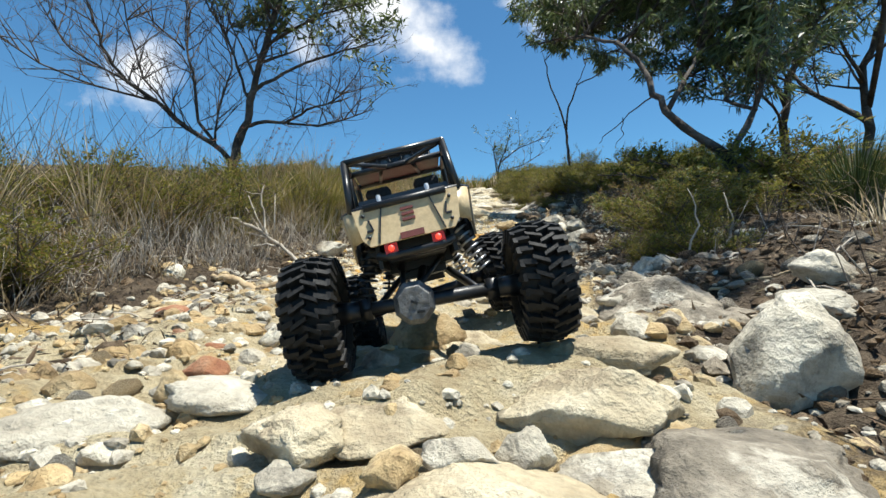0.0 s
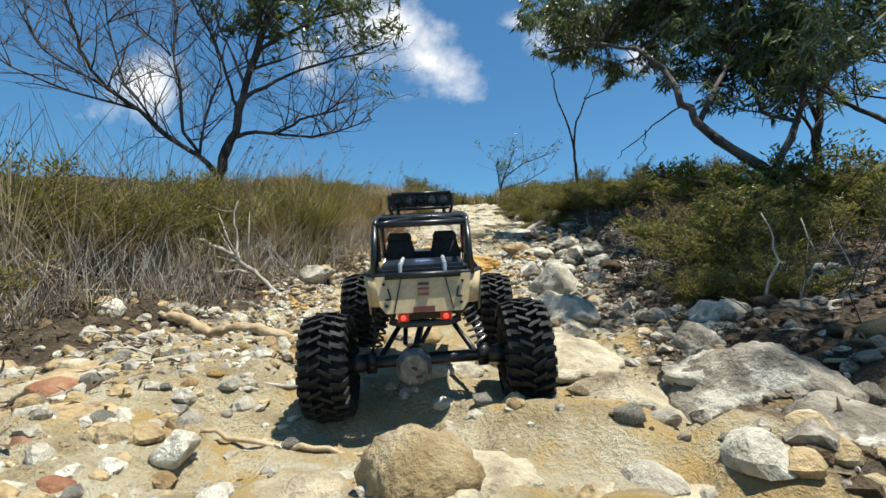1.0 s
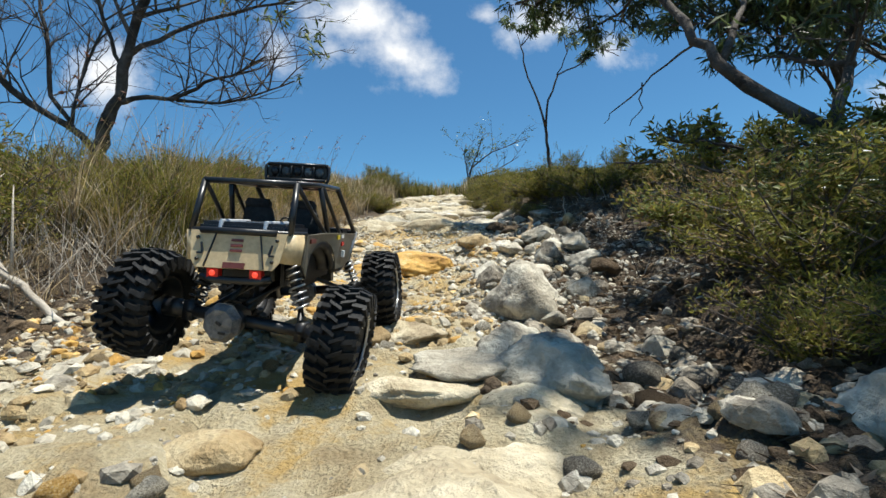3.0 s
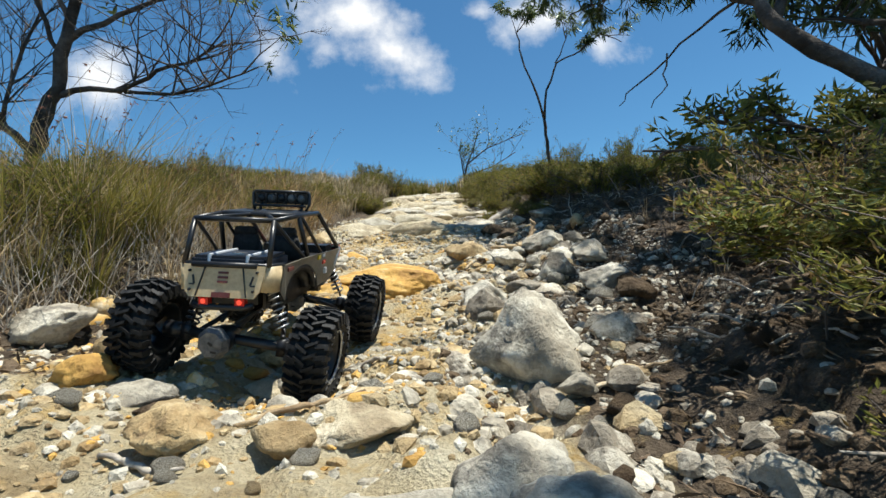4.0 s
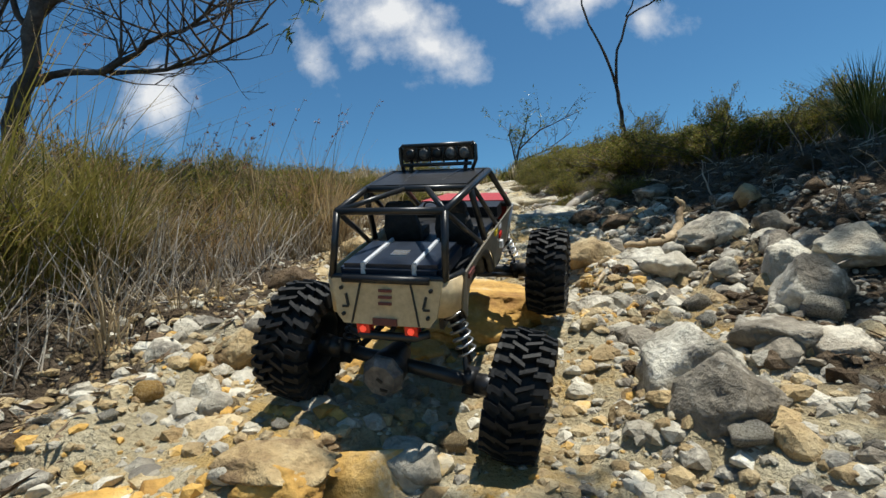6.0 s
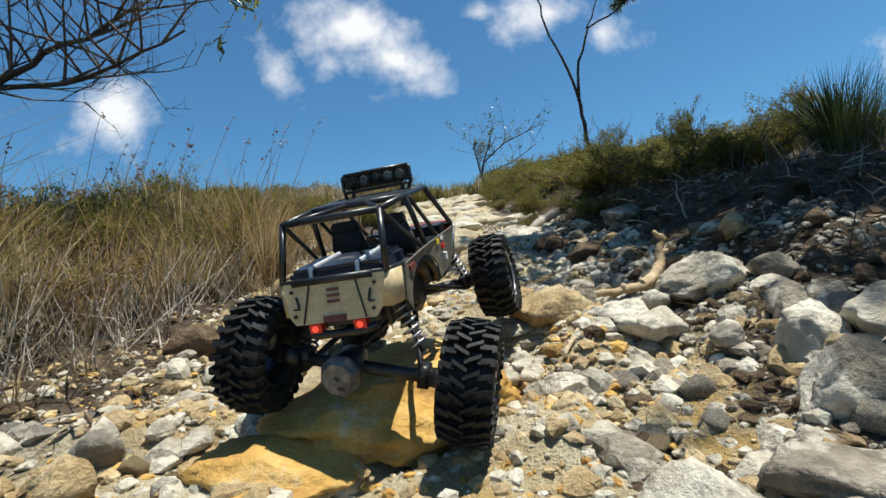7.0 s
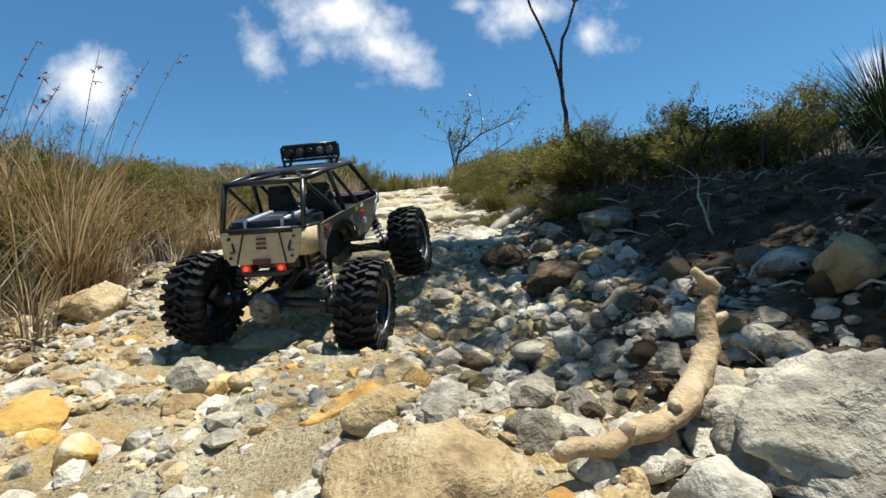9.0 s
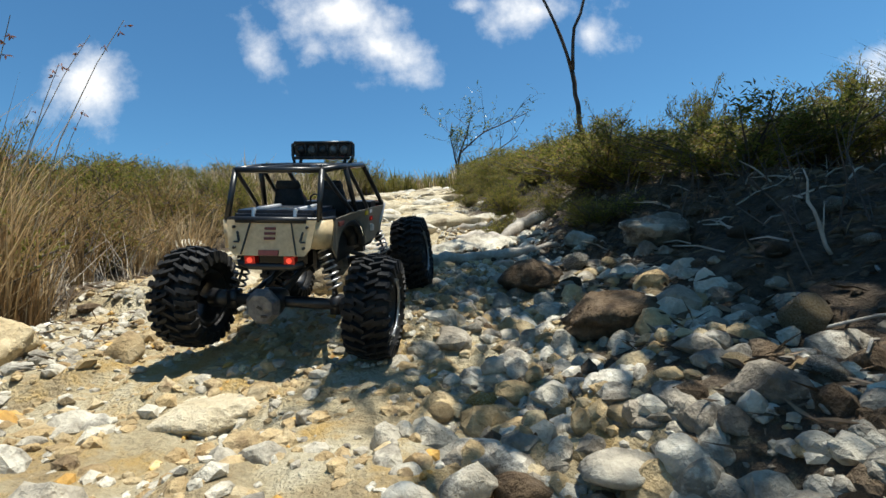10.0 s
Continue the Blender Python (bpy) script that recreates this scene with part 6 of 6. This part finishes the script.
def sward(name, mat, count, place, height, width, bend, label, seed, blades=22):
    """Grass in tufts; place(r) gives the foot of a tuft."""
    r = random.Random(seed)
    s = Shape()
    spots = [place(r) for _ in range(count)]
    zs = ground_z(np.array([p[0] for p in spots]), np.array([p[1] for p in spots]))
    # grown in clumps, with thin places between them
    clump = 0.6 * wave(np.array([p[0] for p in spots]) * 3.1 + 5, np.array([p[1] for p in spots]) * 3.1, 52) + 0.8 * wave(np.array([p[0] for p in spots]) * 1.7, np.array([p[1] for p in spots]) * 1.7 + 3, 54)
    for (x, y), z, c in zip(spots, zs, clump):
        if c < -0.2 and y < 6.5 and count > 100 and r.random() < 0.75:
            continue
        far = 1 + max(0, y - 3) * 0.18
        h = height * r.uniform(0.6, 1.25) * (1 + 0.85 * max(-0.5, min(0.6, float(c))))
        for _ in range(blades):
            a = r.uniform(0, 6.28)
            o = r.random() * 0.045 * far
            s.blade(Vector((x + math.cos(a) * o, y + math.sin(a) * o, z - 0.01)), Vector((math.cos(a), math.sin(a), 0)), h * r.uniform(0.35, 1.1), width * far * r.uniform(0.7, 1.3), bend * r.uniform(0.2, 1.5))
    ob = thing(name, s, mat, label, "grass", kind="stuff", smooth=False)
    return ob


def left_bank(lo, hi, y0, y1):
    def place(r):
        y = y0 + (y1 - y0) * r.random() ** 1.15
        edge = growth_edge(y)
        return float(track_x(y)) - edge - lo - (hi - lo + 0.12 * y) * r.random() ** 1.4, y
    return place


def right_bank(lo, hi, y0, y1):
    def place(r):
        y = r.uniform(y0, y1)
        return float(track_x(y)) + lo + (hi - lo) * r.random(), y
    return place


sward("dry_grass", straw, 760, left_bank(0.10, 1.6, 0.5, 6.5), 0.15, 0.0034, 0.45, "tall straw-coloured dry grass on the bank", 51)
sward("dry_grass", straw, 420, left_bank(0.04, 0.5, 0.8, 4.6), 0.13, 0.003, 0.9, "matted bleached grass hanging over the bank edge", 52)
sward("green_grass", green_grass, 620, left_bank(0.22, 2.2, 0.5, 8), 0.20, 0.0034, 0.45, "olive-green grass tufts on the bank", 53)
sward("dry_grass", straw, 500, left_bank(0.1, 3.0, 6, 12), 0.25, 0.006, 0.5, "dry grass along the crest", 54, 14)
sward("green_grass", green_grass, 300, right_bank(0.7, 3.0, 4.5, 12), 0.25, 0.005, 0.5, "olive grass among the heath", 55, 14)
sward("dry_grass", straw, 70, right_bank(0.75, 1.6, 1.0, 3.2), 0.14, 0.003, 0.8, "thin dry grass at the rubble edge", 56, 12)
sward("dry_grass", straw, 160, left_bank(0.25, 1.3, 2.3, 5.0), 0.38, 0.0026, 0.5, "long thin grass stalks above the bank", 58, 7)
sward("grass_tussocks", straw, 40, left_bank(0.1, 1.0, 1.0, 3.4), 0.32, 0.003, 0.65, "tall clumps of brown dry grass on the bank", 63, 120)
sward("grass_tussocks", green_grass, 24, left_bank(0.05, 0.9, 1.8, 5.2), 0.32, 0.0028, 0.85, "fountain-shaped green and straw tussocks on the bank", 61, 120)
sward("grass_tussocks", straw, 28, left_bank(0.0, 0.6, 1.8, 5.2), 0.25, 0.0026, 1.0, "fountain-shaped bleached tussocks on the bank", 62, 110)
sward("russet_grass", russet, 70, left_bank(0.02, 0.7, 3.2, 5.2), 0.34, 0.0028, 0.5, "tall russet seeding grass on the bank edge", 59, 44)
sward("russet_grass", russet, 90, left_bank(0.3, 1.8, 3.4, 7.0), 0.24, 0.0034, 0.5, "russet and straw grass behind the bank edge", 66, 30)
sward("dry_grass", straw, 130, left_bank(-0.12, 0.14, 1.0, 4.6), 0.12, 0.0024, 1.1, "short bleached tufts on the bank edge", 60, 16)


sward("green_grass", green_grass, 260, right_bank(-1.5, 1.0, 10.8, 13.5), 0.34, 0.008, 0.4, "olive grass closing the crest behind the track", 64, 14)
sward("dry_grass", straw, 110, right_bank(-1.5, 1.0, 10.8, 13.5), 0.32, 0.008, 0.4, "dry grass closing the crest behind the track", 65, 14)


def clump_at(cx, cy, spread):
    return lambda r: (cx + r.gauss(0, spread), cy + r.gauss(0, spread))


sward("russet_grass", russet, 16, clump_at(-0.52, 4.12, 0.09), 0.40, 0.0026, 0.45, "tall straw and russet clump on the bank edge", 67, 60)
sward("dry_grass", straw, 18, clump_at(-0.55, 3.98, 0.12), 0.26, 0.0026, 0.7, "bleached clump spilling over the bank edge", 68, 60)
sward("green_grass", green_grass, 16, clump_at(-0.74, 2.85, 0.12), 0.27, 0.0028, 0.7, "green clump leaning out over the bank edge", 69, 80)


def needle_clump(x, y, radius, height, seed):
    r = random.Random(seed)
    s = Shape()
    base = on_ground(x, y, -0.02)
    for _ in range(800):
        a = r.uniform(0, 6.28)
        o = r.random() * radius * 0.5
        s.blade(base + Vector((math.cos(a) * o, math.sin(a) * o, 0)), Vector((math.cos(a), math.sin(a), 0)), height * r.uniform(0.4, 1.1), 0.0032, r.uniform(0.1, 0.75), 4)
    thing("grass_tussock", s, needle_leaf, "dark green spiky grass tussock on the bank", "grass", "tussocks", smooth=False)


for k, (x, y, rd, h) in enumerate(((2.05, 4.35, 0.22, 0.40), (2.35, 4.6, 0.3, 0.45), (1.62, 1.95, 0.22, 0.36), (2.45, 4.0, 0.25, 0.36), (-0.95, 3.1, 0.15, 0.32), (-1.2, 2.6, 0.15, 0.3))):
    needle_clump(x, y, rd, h, 80 + k)


def seed_stalk(x, y, height, seed):
    """A long bowed grass stalk with hanging seed heads."""
    r = random.Random(seed)
    p, a = on_ground(x, y), r.uniform(-0.6, 0.9)
    out = Vector((math.cos(a), -0.3 + 0.6 * r.random(), 0)) * height * r.uniform(0.15, 0.45)
    pts = [p + Vector((0, 0, height * q)) + out * q * q for q in (0, 0.3, 0.6, 0.85, 1.0)]
    s = Shape()
    s.tube(pts, [0.0013, 0.0012, 0.001, 0.0008, 0.0006], 4, False)
    root = thing("seed_stalk", s, straw, "thin grass stalk with russet seed heads", "grass", "seed stalks")
    for _ in range(r.choice((2, 3, 4))):
        h = Shape()
        c = pts[3].lerp(pts[4], r.random()) + Vector((r.uniform(-0.012, 0.012), 0, r.uniform(-0.01, 0.015)))
        for _ in range(5):
            d = Vector((r.uniform(-1, 1), r.uniform(-1, 1), r.uniform(-1, 0.2))).normalized()
            h.leaf(c, d, d.orthogonal(), r.uniform(0.008, 0.015), 0.004)
        piece("seed_head", h, seed_mat, root, "", False)


rng = random.Random(91)
for k, (x, y, h) in enumerate(((-0.40, 4.05, 0.62), (-0.36, 4.12, 0.66), (-0.46, 4.2, 0.6), (-0.50, 3.95, 0.56), (-0.55, 4.3, 0.62), (-0.44, 3.85, 0.5), (-0.62, 3.8, 0.55), (-0.68, 4.1, 0.6))):
    seed_stalk(x, y, h, 300 + k)
for k in range(46):
    y = rng.uniform(2.2, 4.6)
    edge = growth_edge(y)
    seed_stalk(float(track_x(y)) - edge - rng.uniform(0.05, 0.7), y, rng.uniform(0.3, 0.55), 200 + k)

# leaf litter and twigs under the scrub
lit = Shape()
rng = random.Random(95)
spots = [(rng.uniform(0.35, 1.5), rng.uniform(0.3, 4.6)) for _ in range(9000)] + [(-rng.uniform(0.45, 1.2), rng.uniform(0.4, 4.4)) for _ in range(5000)]
zs = ground_z(np.array([float(track_x(y)) + s for s, y in spots]), np.array([y for s, y in spots]))
for (s, y), z in zip(spots, zs):
    d = Vector((rng.uniform(-1, 1), rng.uniform(-1, 1), rng.uniform(-0.1, 0.35))).normalized()
    lit.leaf(Vector((float(track_x(y)) + s, y, z + 0.004)), d, Vector((rng.uniform(-1, 1), rng.uniform(-1, 1), rng.uniform(-0.4, 0.4))), rng.uniform(0.012, 0.04), rng.uniform(0.004, 0.011))
thing("leaf_litter", lit, litter_mat, "dry brown leaf litter and bark under the scrub", "leaf litter", kind="stuff", smooth=False)
sticks = Shape()
for _ in range(420):
    s, y = rng.choice((rng.uniform(0.45, 1.5), rng.uniform(0.5, 1.5), -rng.uniform(0.55, 1.2))), rng.uniform(0.4, 4.5)
    p = on_ground(float(track_x(y)) + s, y, 0.008)
    d = Vector((rng.uniform(-1, 1), rng.uniform(-1, 1), rng.uniform(-0.05, 0.25))).normalized() * rng.uniform(0.03, 0.11)
    sticks.tube([p, p + d * 0.5 + Vector((0, 0, 0.006)), p + d], [0.0022, 0.002, 0.001], 4, False)
thing("fallen_twigs", sticks, dead_wood, "dead grey twigs strewn under the scrub", "twigs", kind="stuff")


def stem_thicket(name, mat, count, place, heights, label, seed):
    """Thin dead stems, standing and leaning, some with a side twig."""
    r = random.Random(seed)
    s = Shape()
    for _ in range(count):
        x, y = place(r)
        p = on_ground(x, y, -0.01)
        h = r.uniform(*heights)
        lean = Vector((r.gauss(0, 0.4), r.gauss(0, 0.4), 1)) * h
        mid = p + lean * 0.5 + Vector((r.uniform(-0.12, 0.12), r.uniform(-0.12, 0.12), 0)) * h
        w = r.uniform(0.0008, 0.0018)
        s.tube([p, mid, p + lean], [w, w * 0.8, w * 0.4], 4, False)
        if r.random() < 0.6:
            d = Vector((r.uniform(-1, 1), r.uniform(-1, 1), r.uniform(0, 0.9))) * h * 0.4
            s.tube([mid, mid + d], [w * 0.6, w * 0.3], 3, False)
    thing(name, s, mat, label, "dead stems", kind="stuff")


stem_thicket("dead_stems", dead_wood, 3000, left_bank(-0.06, 0.42, 0.7, 4.6), (0.05, 0.22), "bleached dead stems standing along the bank foot", 71)
stem_thicket("dead_stems", twig_mat, 260, left_bank(0.25, 1.1, 1.3, 2.8), (0.25, 0.62), "tall thin grey stems above the bank grass", 75)
stem_thicket("dead_stems", twig_mat, 420, left_bank(-0.02, 0.5, 0.7, 4.6), (0.08, 0.24), "dark dead stems among the bank grass", 72)
stem_thicket("dead_stems", twig_mat, 420, right_bank(0.62, 1.5, 0.6, 4.8), (0.05, 0.16), "dark dead stems among the litter", 73)
stem_thicket("dead_stems", dead_wood, 50, right_bank(0.62, 1.5, 0.6, 4.8), (0.05, 0.13), "bleached dead stems among the litter", 74)


# ---- what moves ----
def motions():
    """The crawler climbs; its axles lean and its wheels roll."""
    walk(crawler, [(t, pose(x, y, z, rx, ry, rz)) for t, x, y, z, rx, ry, rz, ar, af in CRAWLER])
    keys = np.array(CRAWLER)
    times = np.round(np.arange(0, 10.01, 0.2), 2)
    gone = np.r_[0, np.cumsum(np.linalg.norm(np.diff(keys[:, 1:4], axis=0), axis=1))]
    for ax, along in axles:
        lean = keys[:, 7 + along]
        walk(ax, [(t, pose(0, along * WHEELBASE, AXLE_Z, 0, a, 0)) for t, a in zip(keys[:, 0], lean)])
    for hub, along, s in wheels:
        rows = []
        for t in times:
            a = float(np.interp(t, keys[:, 0], keys[:, 7 + along]))
            spin = -math.degrees(float(np.interp(t, keys[:, 0], gone)) / WHEEL_R)
            m = pose(0, along * WHEELBASE, AXLE_Z, 0, a, 0) @ pose(s * HALF_TRACK, 0, 0) @ pose(0, 0, 0, spin, 0, 0)
            rows.append((t, m))
        walk(hub, rows)


motions()
